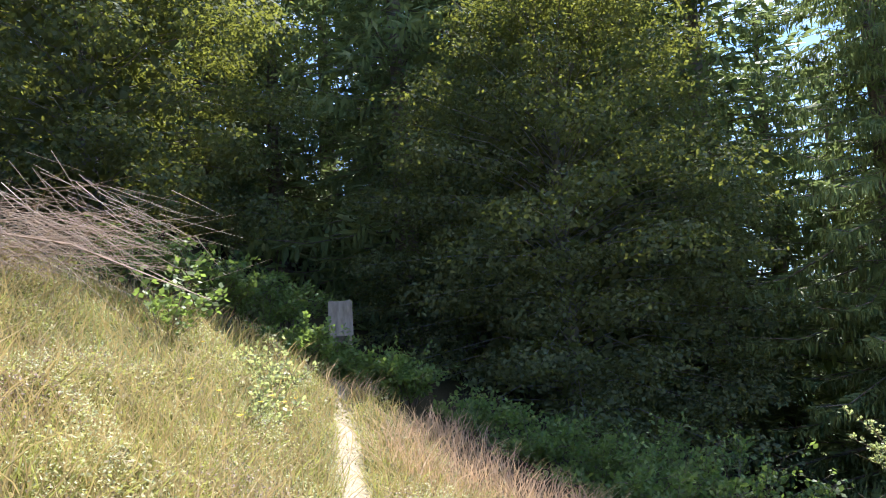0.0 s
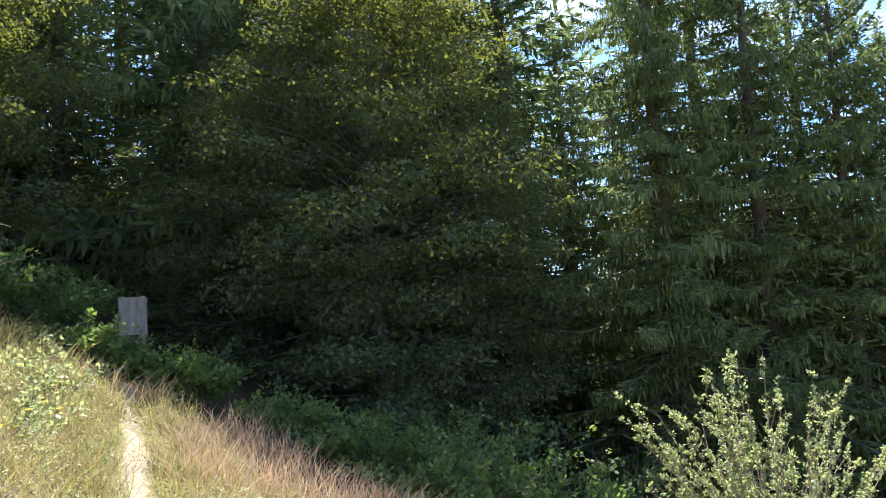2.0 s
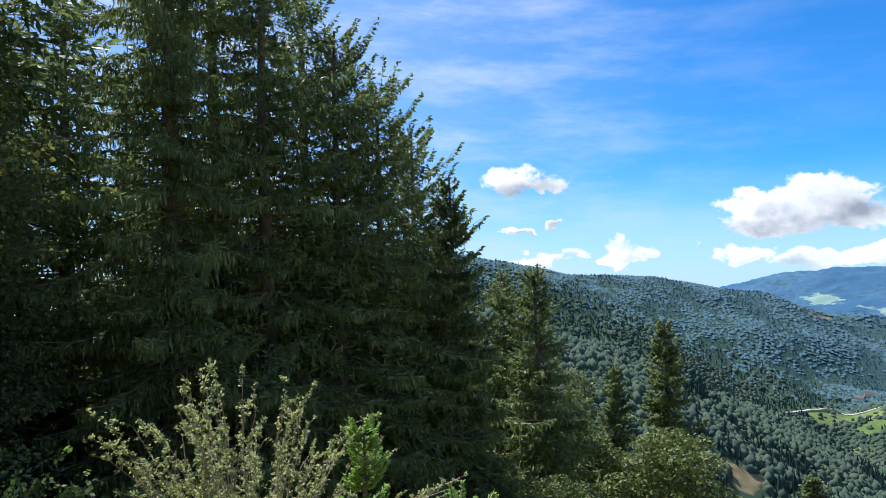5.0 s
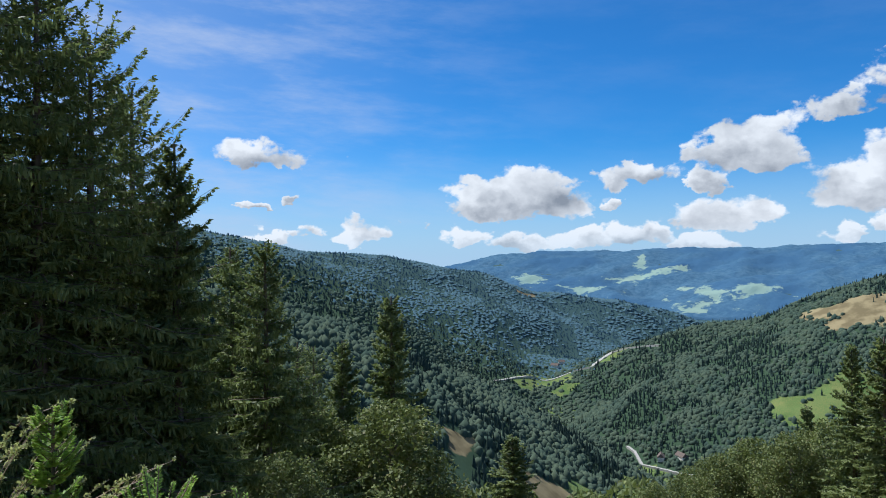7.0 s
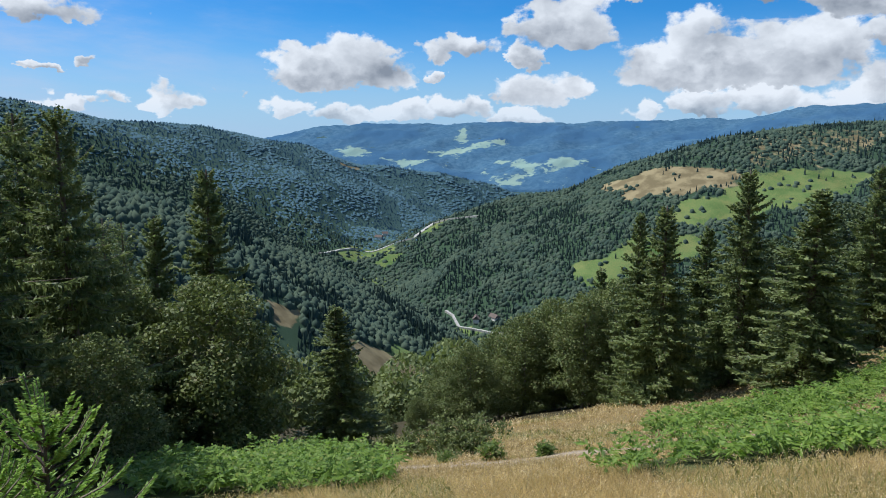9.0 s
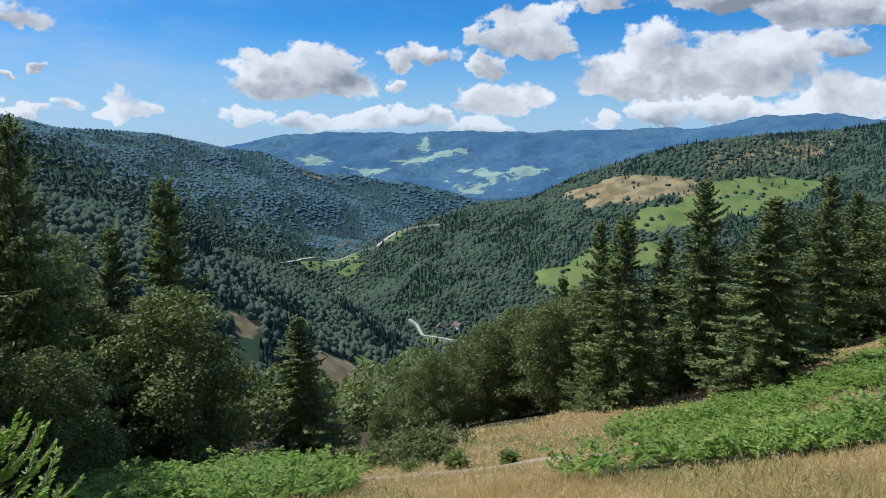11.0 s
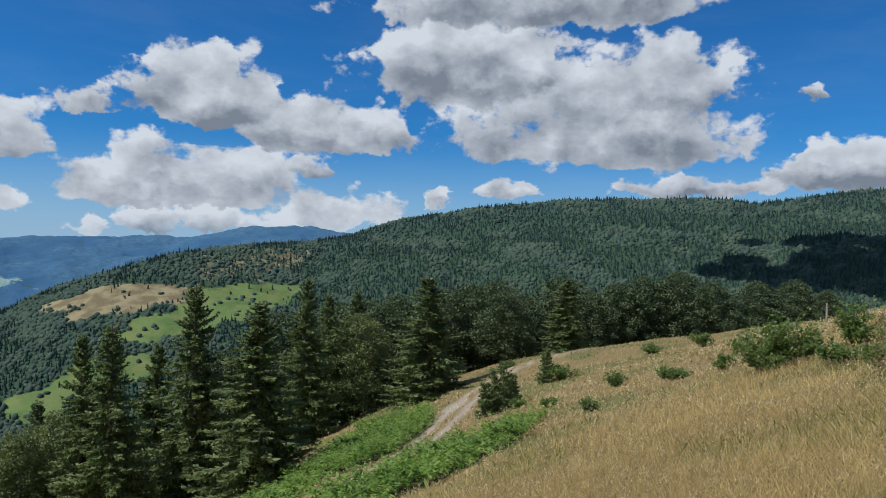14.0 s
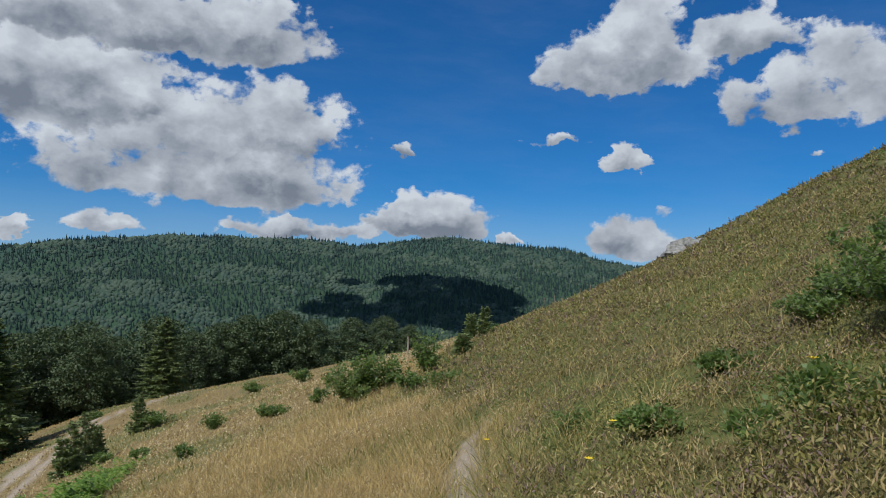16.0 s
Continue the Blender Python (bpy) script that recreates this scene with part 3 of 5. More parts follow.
def distant_range():
    """The last ridges, so far off that their woods are a plain backdrop coloured with blue haze."""
    azs, rings = np.arange(55, 132, 0.25), np.exp(np.linspace(math.log(3040), math.log(4880), 70))
    A, Rr = np.meshgrid(np.radians(azs), rings)
    x, y = (Rr * np.sin(A)).ravel(), (Rr * np.cos(A)).ravel()
    rng = np.random.RandomState(9)
    z = ground_height(x, y) + 9 + rng.uniform(-3, 3, len(x)) * (Rr.ravel() > 3100)
    z = np.where(Rr.ravel() < 3060, z - 40, z)
    n, k = len(azs), len(rings)
    i, j = np.meshgrid(np.arange(k - 1), np.arange(n - 1), indexing="ij")
    q = np.stack([i * n + j, i * n + j + 1, (i + 1) * n + j + 1, (i + 1) * n + j], -1).reshape(-1, 4)
    m, nd = material("haze_blue_distance")
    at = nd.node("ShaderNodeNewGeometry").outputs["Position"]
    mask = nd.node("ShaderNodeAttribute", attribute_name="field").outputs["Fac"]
    # the blue of distant air is put into the wood and field colours
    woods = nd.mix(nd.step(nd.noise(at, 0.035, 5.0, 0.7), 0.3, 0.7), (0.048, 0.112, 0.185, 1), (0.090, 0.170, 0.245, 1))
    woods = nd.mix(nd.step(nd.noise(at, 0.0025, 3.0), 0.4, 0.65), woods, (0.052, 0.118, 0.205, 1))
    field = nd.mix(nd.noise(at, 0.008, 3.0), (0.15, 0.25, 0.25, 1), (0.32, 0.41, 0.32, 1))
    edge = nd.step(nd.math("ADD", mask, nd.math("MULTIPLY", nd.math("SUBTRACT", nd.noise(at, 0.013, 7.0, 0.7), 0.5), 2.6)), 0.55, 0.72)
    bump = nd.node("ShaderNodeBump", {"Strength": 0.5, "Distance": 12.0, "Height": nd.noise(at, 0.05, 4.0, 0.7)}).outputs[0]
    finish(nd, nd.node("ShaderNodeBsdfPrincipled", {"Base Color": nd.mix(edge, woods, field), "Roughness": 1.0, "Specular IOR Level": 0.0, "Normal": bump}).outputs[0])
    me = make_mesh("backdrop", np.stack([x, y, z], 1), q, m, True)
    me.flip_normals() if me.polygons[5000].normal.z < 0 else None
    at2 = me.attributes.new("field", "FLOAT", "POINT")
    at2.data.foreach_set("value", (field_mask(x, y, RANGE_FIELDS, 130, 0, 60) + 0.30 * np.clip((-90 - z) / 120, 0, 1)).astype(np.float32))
    tagged(new("backdrop", me), "last wooded range coloured haze-blue, with pale fields on its flanks", "mountain range", kind="structure")


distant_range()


# ---- makers of plants ----
def strips(base, way, length, width, side, bend):
    """Tapered, bent blades: two triangles and a tip each. All arguments are arrays, one row a blade."""
    length, width = np.asarray(length)[:, None], np.asarray(width)[:, None]
    mid = base + way * length * 0.55 + bend * 0.30
    tip = base + way * length + bend
    v = np.stack([base - side * width * 0.35, base + side * width * 0.35, mid - side * width * 0.5, mid + side * width * 0.5, tip], 1).reshape(-1, 3)
    o = (np.arange(len(base)) * 5)[:, None]
    f = np.concatenate([o + [0, 1, 3], o + [0, 3, 2], o + [2, 3, 4]], 1).reshape(-1, 3)
    return v, f


def diamonds(base, way, length, width, side, fold=None):
    """Leaves: four-cornered, two triangles each."""
    length, width = np.asarray(length)[:, None], np.asarray(width)[:, None]
    mid = base + way * length * 0.5
    v = np.stack([base, mid + side * width * 0.5, base + way * length, mid - side * width * 0.5], 1).reshape(-1, 3)
    o = (np.arange(len(base)) * 4)[:, None]
    f = np.concatenate([o + [0, 1, 2], o + [0, 2, 3]], 1).reshape(-1, 3)
    return v, f


def unit(v):
    return v / np.maximum(np.linalg.norm(v, axis=1, keepdims=True), 1e-9)


def sticks(a, b, ra, rb):
    """Three-sided tapered sticks from a to b."""
    d = unit(b - a)
    s = unit(np.cross(d, np.where(np.abs(d[:, 2:]) < 0.9, [[0.0, 0.0, 1.0]], [[1.0, 0.0, 0.0]])))
    t = np.cross(d, s)
    rings = []
    for p, r in ((a, ra), (b, rb)):
        for k in range(3):
            c = math.cos(2.0944 * k), math.sin(2.0944 * k)
            rings.append(p + (s * c[0] + t * c[1]) * np.asarray(r)[:, None])
    v = np.stack(rings, 1).reshape(-1, 3)
    o = (np.arange(len(a)) * 6)[:, None]
    f = np.concatenate([o + q for q in ([0, 1, 4], [0, 4, 3], [1, 2, 5], [1, 5, 4], [2, 0, 3], [2, 3, 5])], 1).reshape(-1, 3)
    return v, f


def tapered_trunk(height, radius, rng, lean=0.02, sides=9, flare=1.5, top=0.12):
    """Trunk with root flare and slight bends."""
    n = 12
    s = np.linspace(0, 1, n)
    cx, cy = np.cumsum(rng.normal(0, lean, n)) * height / n, np.cumsum(rng.normal(0, lean, n)) * height / n
    rad = radius * ((1 - s) * (1 - top) + top) * (1 + (flare - 1) * np.exp(-s * 22))
    a = np.arange(sides) * 2 * math.pi / sides
    v = np.stack([cx[:, None] + rad[:, None] * np.cos(a) * (1 + 0.06 * rng.normal(size=(n, sides))), cy[:, None] + rad[:, None] * np.sin(a), np.repeat((s * height - 0.35 * (s == 0))[:, None], sides, 1)], 2).reshape(-1, 3)
    f = []
    for i in range(n - 1):
        for j in range(sides):
            p, q = i * sides + j, i * sides + (j + 1) % sides
            f += [(p, q, q + sides), (p, q + sides, p + sides)]
    return v, np.array(f), (cx, cy)


def join(parts):
    vs, fs, o = [], [], 0
    for v, f in parts:
        vs.append(v), fs.append(f + o)
        o += len(v)
    return np.concatenate(vs), np.concatenate(fs)


def part(name, vf, mat, parent, label="", smooth=False):
    ob = new(name, make_mesh(name, vf[0], vf[1], mat, smooth))
    ob.parent = parent
    if label:
        ob["label"] = label
    return ob


def flat_dirs(a):
    return np.stack([np.cos(a), np.sin(a), np.zeros_like(a)], 1)


def inner_leaves(outline, rng, count, size, slim=0.45):
    """Shaded inner twigs and leaves of a crown; outline lists (height, radius) from below."""
    z, r = np.array(outline).T
    k = np.minimum(rng.uniform(0, 1, count) ** 1.2 * (len(z) - 1), len(z) - 1.001)
    zz, rr = np.interp(k, np.arange(len(z)), z), np.interp(k, np.arange(len(z)), r)
    a, q = rng.uniform(0, 6.283, count), np.sqrt(rng.uniform(0.02, 1.0, count))
    p = np.stack([rr * q * np.cos(a), rr * q * np.sin(a), zz], 1)
    way = unit(rng.normal(size=(count, 3)) * [1, 1, 0.7])
    side = unit(np.cross(way, rng.normal(size=(count, 3))))
    ln = size * rng.uniform(0.6, 1.4, count) * (0.35 + 0.65 * rr / max(r.max(), 1e-6))
    return diamonds(p - way * ln[:, None] * 0.5, way, ln, ln * slim, side)


def core(outline, rng, sides=11, rough=0.16):
    """Dark inner body of a crown: rings of uneven radius; outline lists (height, radius) from below."""
    n = len(outline)
    a = np.arange(sides) * 2 * math.pi / sides
    v = []
    for z, r in outline:
        rr = r * (1 + rng.normal(0, rough, sides))
        v.append(np.stack([rr * np.cos(a + z), rr * np.sin(a + z), z + rng.normal(0, 0.25 * rough * (r + 0.1), sides)], 1))
    v = np.concatenate(v)
    f = []
    for i in range(n - 1):
        for j in range(sides):
            p, q = i * sides + j, i * sides + (j + 1) % sides
            f += [(p, q, q + sides), (p, q + sides, p + sides)]
    return v, np.array(f)


def spruce(height, radius, seed, whorls=26, per=7, twigs=26, twig=0.42, width=0.075, bare=0.06, hang=0.7, mat=None, droop=0.28, ragged=0.25, taper=0.82, fill=0.5, curtain=0.45, lift=0.0):
    """Spruce as an Empty with trunk and crown: whorls of drooping branches, tips turned up, hung with curtains of narrow needled twigs."""
    rng = np.random.RandomState(seed)
    top = new("spruce_tree")
    tv, tf, (cx, cy) = tapered_trunk(height, height * 0.0155 + min(0.05, height * 0.006), rng, 0.015)
    n = whorls * per
    s = bare + (1 - bare) * (np.arange(n) // per + rng.uniform(-0.45, 0.45, n)) / whorls
    s = np.clip(s, bare, 0.985)
    uneven = 1 + ragged * np.interp(s * 40, np.arange(42), rng.normal(0, 0.45, 42))
    L = radius * np.clip((1 - s) / (1 - bare), 0.02, 1) ** taper * rng.uniform(1 - 1.7 * ragged, 1 + 0.7 * ragged, n) * uneven + 0.12
    ang = rng.uniform(0, 2 * math.pi, n)
    out = flat_dirs(ang)
    z0 = s * height
    base = np.stack([np.interp(s, np.linspace(0, 1, len(cx)), cx), np.interp(s, np.linspace(0, 1, len(cy)), cy), z0], 1)
    rise = np.interp(s, [0, 0.35, 0.7, 1.0], [-0.28, -0.10, 0.16, 0.9]) + rng.normal(0, 0.10, n) + lift
    curve = np.interp(s, [0, 0.5, 1.0], [0.06, -0.08, 0.1]) - droop * np.interp(s, [0, 0.6, 1], [0.6, 1, 0.0])

    def along_branch(i, t):
        return base[i] + out[i] * (L[i] * t)[:, None] + np.stack([0 * t, 0 * t, L[i] * (rise[i] * t + curve[i] * t * t + 0.22 * t ** 5)], 1)
    idx = np.arange(n)
    segs = []
    for k in range(3):
        t0, t1 = np.full(n, k / 3), np.full(n, (k + 1) / 3)
        r = 0.008 + 0.009 * L
        segs.append(sticks(along_branch(idx, t0), along_branch(idx, t1), r * (1 - 0.3 * k), r * (0.7 - 0.3 * k) + 0.002))
    part("trunk", join([(tv, tf)] + segs), spruce_bark, top, smooth=True)
    count = np.maximum((twigs * (L / radius) ** 0.75).astype(int), 5)
    i = np.repeat(idx, count)
    m = len(i)
    t = rng.uniform(0.10, 1.0, m) ** 0.75
    fan = rng.choice([-1, 1], m) * rng.uniform(0.25, 1.2, m)
    tang = np.stack([-out[i][:, 1], out[i][:, 0], np.zeros(m)], 1)
    falls = rng.uniform(0, 1, m) < curtain * np.interp(s[i], [0, 0.75, 1], [1.0, 0.85, 0.0])
    small = 0.22 + 0.78 * np.minimum(L[i] / radius, 1) ** 0.6
    spread = L[i] * 0.16 * (1.1 - t) * rng.normal(0, 1, m)
    p = along_branch(i, t) + tang * np.where(falls, spread, 0.25 * spread)[:, None]
    frond = unit(out[i] * np.cos(fan)[:, None] + tang * np.sin(fan)[:, None] + np.stack([0 * t, 0 * t, rng.uniform(-0.75, 0.15, m) * hang * 0.5 + 0.35 * (t > 0.85) + lift], 1))
    down = unit(np.stack([rng.normal(0, 0.20, m), rng.normal(0, 0.20, m), np.full(m, -1.0)], 1) + out[i] * 0.12)
    way = np.where(falls[:, None], down, frond)
    ln = twig * rng.uniform(0.55, 1.4, m) * (0.65 + 0.5 * (1 - t)) * small * np.where(falls, 0.85 + 0.1 * hang, 1.0)
    wd = width * rng.uniform(0.7, 1.3, m) * np.where(falls, 0.75, 1.0)
    sv = unit(np.cross(way, rng.normal(size=(m, 3))))
    leafy = [diamonds(p, way, ln, wd, sv)]
    if fill:
        body = [(height * q, 0.05 + fill * radius * max(1 - q, 0.0) ** taper) for q in np.linspace(bare + 0.02, 0.97, 16)]
        leafy.append(inner_leaves(body, rng, 6500, min(0.15 * radius, 0.50), 0.16))
    part("crown", join(leafy), mat or needles, top)
    return top


def lobed_tree(height, radius, seed, lobes=22, leaves=5200, leaf=0.4, low=0.06, mat=None, squat=0.8, puff=(0.30, 0.50), droop=0.0, fill=0.0, deep=0.75, narrow=0.0):
    """Broadleaved crown of many sprays at all depths, each a tier of leaves, on a forked trunk."""
    rng = np.random.RandomState(seed)
    top = new("beech_tree")
    tv, tf, _ = tapered_trunk(height * 0.8, height * 0.016 + 0.05, rng, 0.03)
    k = np.arange(lobes)
    u = (k + 0.5) / lobes
    zc = height * (low + 0.10 + (0.80 - low) * u)
    ring = radius * (1.06 - puff[1]) * np.sqrt(np.clip(1 - (1.55 * u - 0.62) ** 2, 0.03, 1)) * (1 - narrow * u) * rng.uniform(deep, 1.15, lobes)
    a = k * 2.39996 + rng.normal(0, 0.25, lobes)
    c = np.stack([ring * np.cos(a), ring * np.sin(a), zc - droop * ring], 1)
    size = radius * rng.uniform(*puff, lobes) * np.interp(u, [0, 0.5, 1], [1.0, 1.0, 0.72])
    fork = np.stack([0 * u, 0 * u, np.minimum(zc * 0.75, height * 0.7)], 1)
    mid = 0.5 * (fork + c) + np.stack([0 * u, 0 * u, 0.10 * ring], 1)
    limb = [sticks(fork, mid, 0.010 + 0.016 * size, 0.008 + 0.010 * size), sticks(mid, c + (c - mid) * 0.4, 0.008 + 0.010 * size, np.full(lobes, 0.005))]
    part("trunk", join([(tv, tf)] + limb), beech_bark, top, smooth=True)
    i = rng.choice(lobes, leaves, p=size ** 2 / (size ** 2).sum())
    d = unit(rng.normal(size=(leaves, 3)))
    lean = np.stack([np.cos(a[i]), np.sin(a[i]), np.full(leaves, -0.25)], 1)
    reach = rng.uniform(-0.4, 1.0, leaves)[:, None] * lean * size[i][:, None] * 0.55
    q = c[i] + reach + d * (size[i] * rng.uniform(0.1, 1.0, leaves) ** 0.45)[:, None] * [1, 1, squat]
    nrm = unit(d * 0.6 + rng.normal(0, 0.55, (leaves, 3)) + [0, 0, 0.6])
    way = unit(np.cross(nrm, rng.normal(size=(leaves, 3))))
    side = np.cross(nrm, way)
    ln = leaf * rng.uniform(0.55, 1.35, leaves)
    leafy = [diamonds(q - way * ln[:, None] * 0.5, way, ln, ln * 0.7, side)]
    if fill:
        body = [(height * (low + 0.04 + (0.90 - low) * v), fill * radius * (1.1 - puff[1]) * math.sqrt(max(1 - (1.55 * v - 0.62) ** 2, 0.03)) * (1 - narrow * v)) for v in np.linspace(0, 1, 12)]
        leafy.append(inner_leaves(body, rng, 6000, min(0.08 * radius, 0.30), 0.6))
    part("crown", join(leafy), mat or wood_leaf, top)
    return top


def shrub(name, height, radius, seed, stems=26, leaves=2600, leaf=0.06, mat=None, arch=0.35, upright=0.9, twig_mat=None):
    """Bush of many arching stems with leaves along them."""
    rng = np.random.RandomState(seed)
    top = new(name)
    a = rng.uniform(0, 6.283, stems)
    reach = radius * np.sqrt(rng.uniform(0.03, 1, stems))
    hi = height * rng.uniform(0.55, 1.0, stems) * (1 - 0.35 * (reach / radius) ** 2)
    foot = flat_dirs(a) * (reach * 0.18)[:, None]

    def at(i, t):
        return foot[i] + flat_dirs(a[i]) * (reach[i] * t ** (1 + arch))[:, None] + np.stack([0 * t, 0 * t, hi[i] * (t ** upright) - arch * 0.35 * reach[i] * t ** 3 - 0.1 * (1 - t)], 1)
    idx, segs = np.arange(stems), []
    for k in range(5):
        r = 0.004 + height * 0.004
        segs.append(sticks(at(idx, np.full(stems, k / 5)), at(idx, np.full(stems, (k + 1) / 5)), np.full(stems, r * (1 - k * 0.18)), np.full(stems, r * (0.82 - k * 0.18))))
    n2 = stems * 8
    i = rng.randint(0, stems, n2)
    t = rng.uniform(0.25, 1.0, n2)
    p0 = at(i, t)
    sd = unit(flat_dirs(rng.uniform(0, 6.283, n2)) + flat_dirs(a[i]) * 0.7 + np.stack([0 * t, 0 * t, rng.uniform(0.1, 1.1, n2)], 1))
    sl = height * rng.uniform(0.08, 0.26, n2)
    segs.append(sticks(p0, p0 + sd * sl[:, None], np.full(n2, 0.004), np.full(n2, 0.0015)))
    part("stem", join(segs), twig_mat or spruce_bark, top)
    j = rng.randint(0, n2, leaves)
    u = rng.uniform(0.0, 1.05, leaves)
    q = p0[j] + sd[j] * (sl[j] * u)[:, None] + rng.normal(0, leaf * 0.45, (leaves, 3))
    way = unit(sd[j] + rng.normal(0, 0.8, (leaves, 3)))
    side = unit(np.cross(way, rng.normal(0, 0.6, (leaves, 3)) + [0, 0, 1.0]))
    ln = leaf * rng.uniform(0.6, 1.35, leaves)
    part("foliage", diamonds(q, way, ln, ln * 0.66, side), mat or bramble_leaf, top)
    return top


# ---- woods that clothe the far slopes ----
def scatter_polar(rng, a0, a1, r0, r1, spacing_near, spacing_rel):
    """Places with even density on the ground near by and even density to the eye far off."""
    pts, r = [], r0
    while r < r1:
        s = max(spacing_near, spacing_rel * r)
        n = max(int(radians(a1 - a0) * r / s), 1)
        a = np.radians(a0 + (np.arange(n) + rng.uniform(-0.8, 0.8, n)) / n * (a1 - a0))
        rr = r + rng.uniform(-0.8, 0.8, n) * s
        pts.append(np.stack([rr * np.sin(a), rr * np.cos(a), np.full(n, s)], 1))
        r += s * 0.9
    return np.concatenate(pts)


def conifer_form(layers, sides):
    v, f = [], []
    for k in range(layers):
        z0, z1 = 0.06 + 0.86 * k / layers, min(0.06 + 0.86 * (k + 1.55) / layers, 1.0)
        r = 0.5 * (1 - 0.9 * k / layers)
        o = len(v)
        v += [(r * math.cos(6.283 * (j + 0.5 * k) / sides), r * math.sin(6.283 * (j + 0.5 * k) / sides), z0) for j in range(sides)] + [(0, 0, z1)]
        f += [(o + j, o + (j + 1) % sides, o + sides) for j in range(sides)]
    return np.array(v), np.array(f)


def clump_form(cards, size, cone, seed):
    """Crown of loose clumps: small four-cornered pieces turned outwards over a cone or a dome."""
    rng = np.random.RandomState(seed)
    a, u = np.arange(cards) * 2.39996, (np.arange(cards) + 0.5) / cards
    if cone:
        rad, z = 0.46 * (1 - u) ** 0.85 + 0.02, 0.05 + 0.93 * u
        nrm = np.stack([np.cos(a), np.sin(a), np.full(cards, 0.55)], 1)
    else:
        rad, z = 0.5 * np.sqrt(np.clip(1 - (1.75 * u - 0.75) ** 2, 0.02, 1)), 0.06 + 0.92 * u
        nrm = np.stack([np.cos(a) * (1 - u), np.sin(a) * (1 - u), u * 1.2 - 0.1], 1)
    p = np.stack([rad * np.cos(a), rad * np.sin(a), z], 1)
    nrm = unit(nrm + rng.normal(0, 0.25, (cards, 3)))
    way = unit(np.cross(nrm, rng.normal(size=(cards, 3))))
    side = np.cross(nrm, way)
    ln = size * rng.uniform(0.7, 1.3, cards) * ((1.15 - 0.75 * u) if cone else 1.0)
    sq = np.array([1, 1, 0.8 if cone else 1.0])
    v, f = diamonds(p - way * ln[:, None] * 0.5 * sq, way * sq, ln, ln * 0.85, side * sq)
    return v, f


def rough_dome():
    """Bumpy broadleaved crown seen from far."""
    bm = bmesh.new()
    bmesh.ops.create_icosphere(bm, subdivisions=1, radius=0.5)
    v = np.array([tuple(q.co) for q in bm.verts])
    f = np.array([[q.index for q in p.verts] for p in bm.faces])
    bm.free()
    f = f[v[f][:, :, 2].mean(1) > -0.12]
    v[:, 2] = v[:, 2] * 0.9 + 0.5
    return v, f


def low_dome():
    v = [(0.5 * math.cos(1.0472 * j), 0.5 * math.sin(1.0472 * j), 0.3) for j in range(6)] + [(0, 0, 0.95)]
    return np.array(v), np.array([(j, (j + 1) % 6, 6) for j in range(6)])


def many(form, places, height, width, rng, jitter):
    v0, f0 = form
    n = len(places)
    a = rng.uniform(0, 6.283, n)
    c, s = np.cos(a)[:, None], np.sin(a)[:, None]
    wob = 1 + rng.normal(0, jitter, (n, len(v0), 3))
    X, Y, Z = v0[:, 0] * width[:, None], v0[:, 1] * width[:, None], v0[:, 2] * height[:, None]
    v = np.stack([X * c - Y * s, X * s + Y * c, Z], 2) * wob + places[:, None, :]
    f = f0[None] + (np.arange(n) * len(v0))[:, None, None]
    return v.reshape(-1, 3), f.reshape(-1, 3)


def hidden(x, y, top):
    """True where the ground in front covers a tree whose top is at that height."""
    azs, rings, shut = SIGHT[0]
    a = np.degrees(np.arctan2(x, y))
    a = np.where(a < -90, a + 360, a)
    r = np.hypot(x, y)
    i = np.clip(np.searchsorted(rings, r * 0.97) - 3, 0, len(rings) - 1)
    j = np.clip(np.searchsorted(azs, a), 0, len(azs) - 1)
    return (top - EYE) / r < shut[i, j] - 0.003


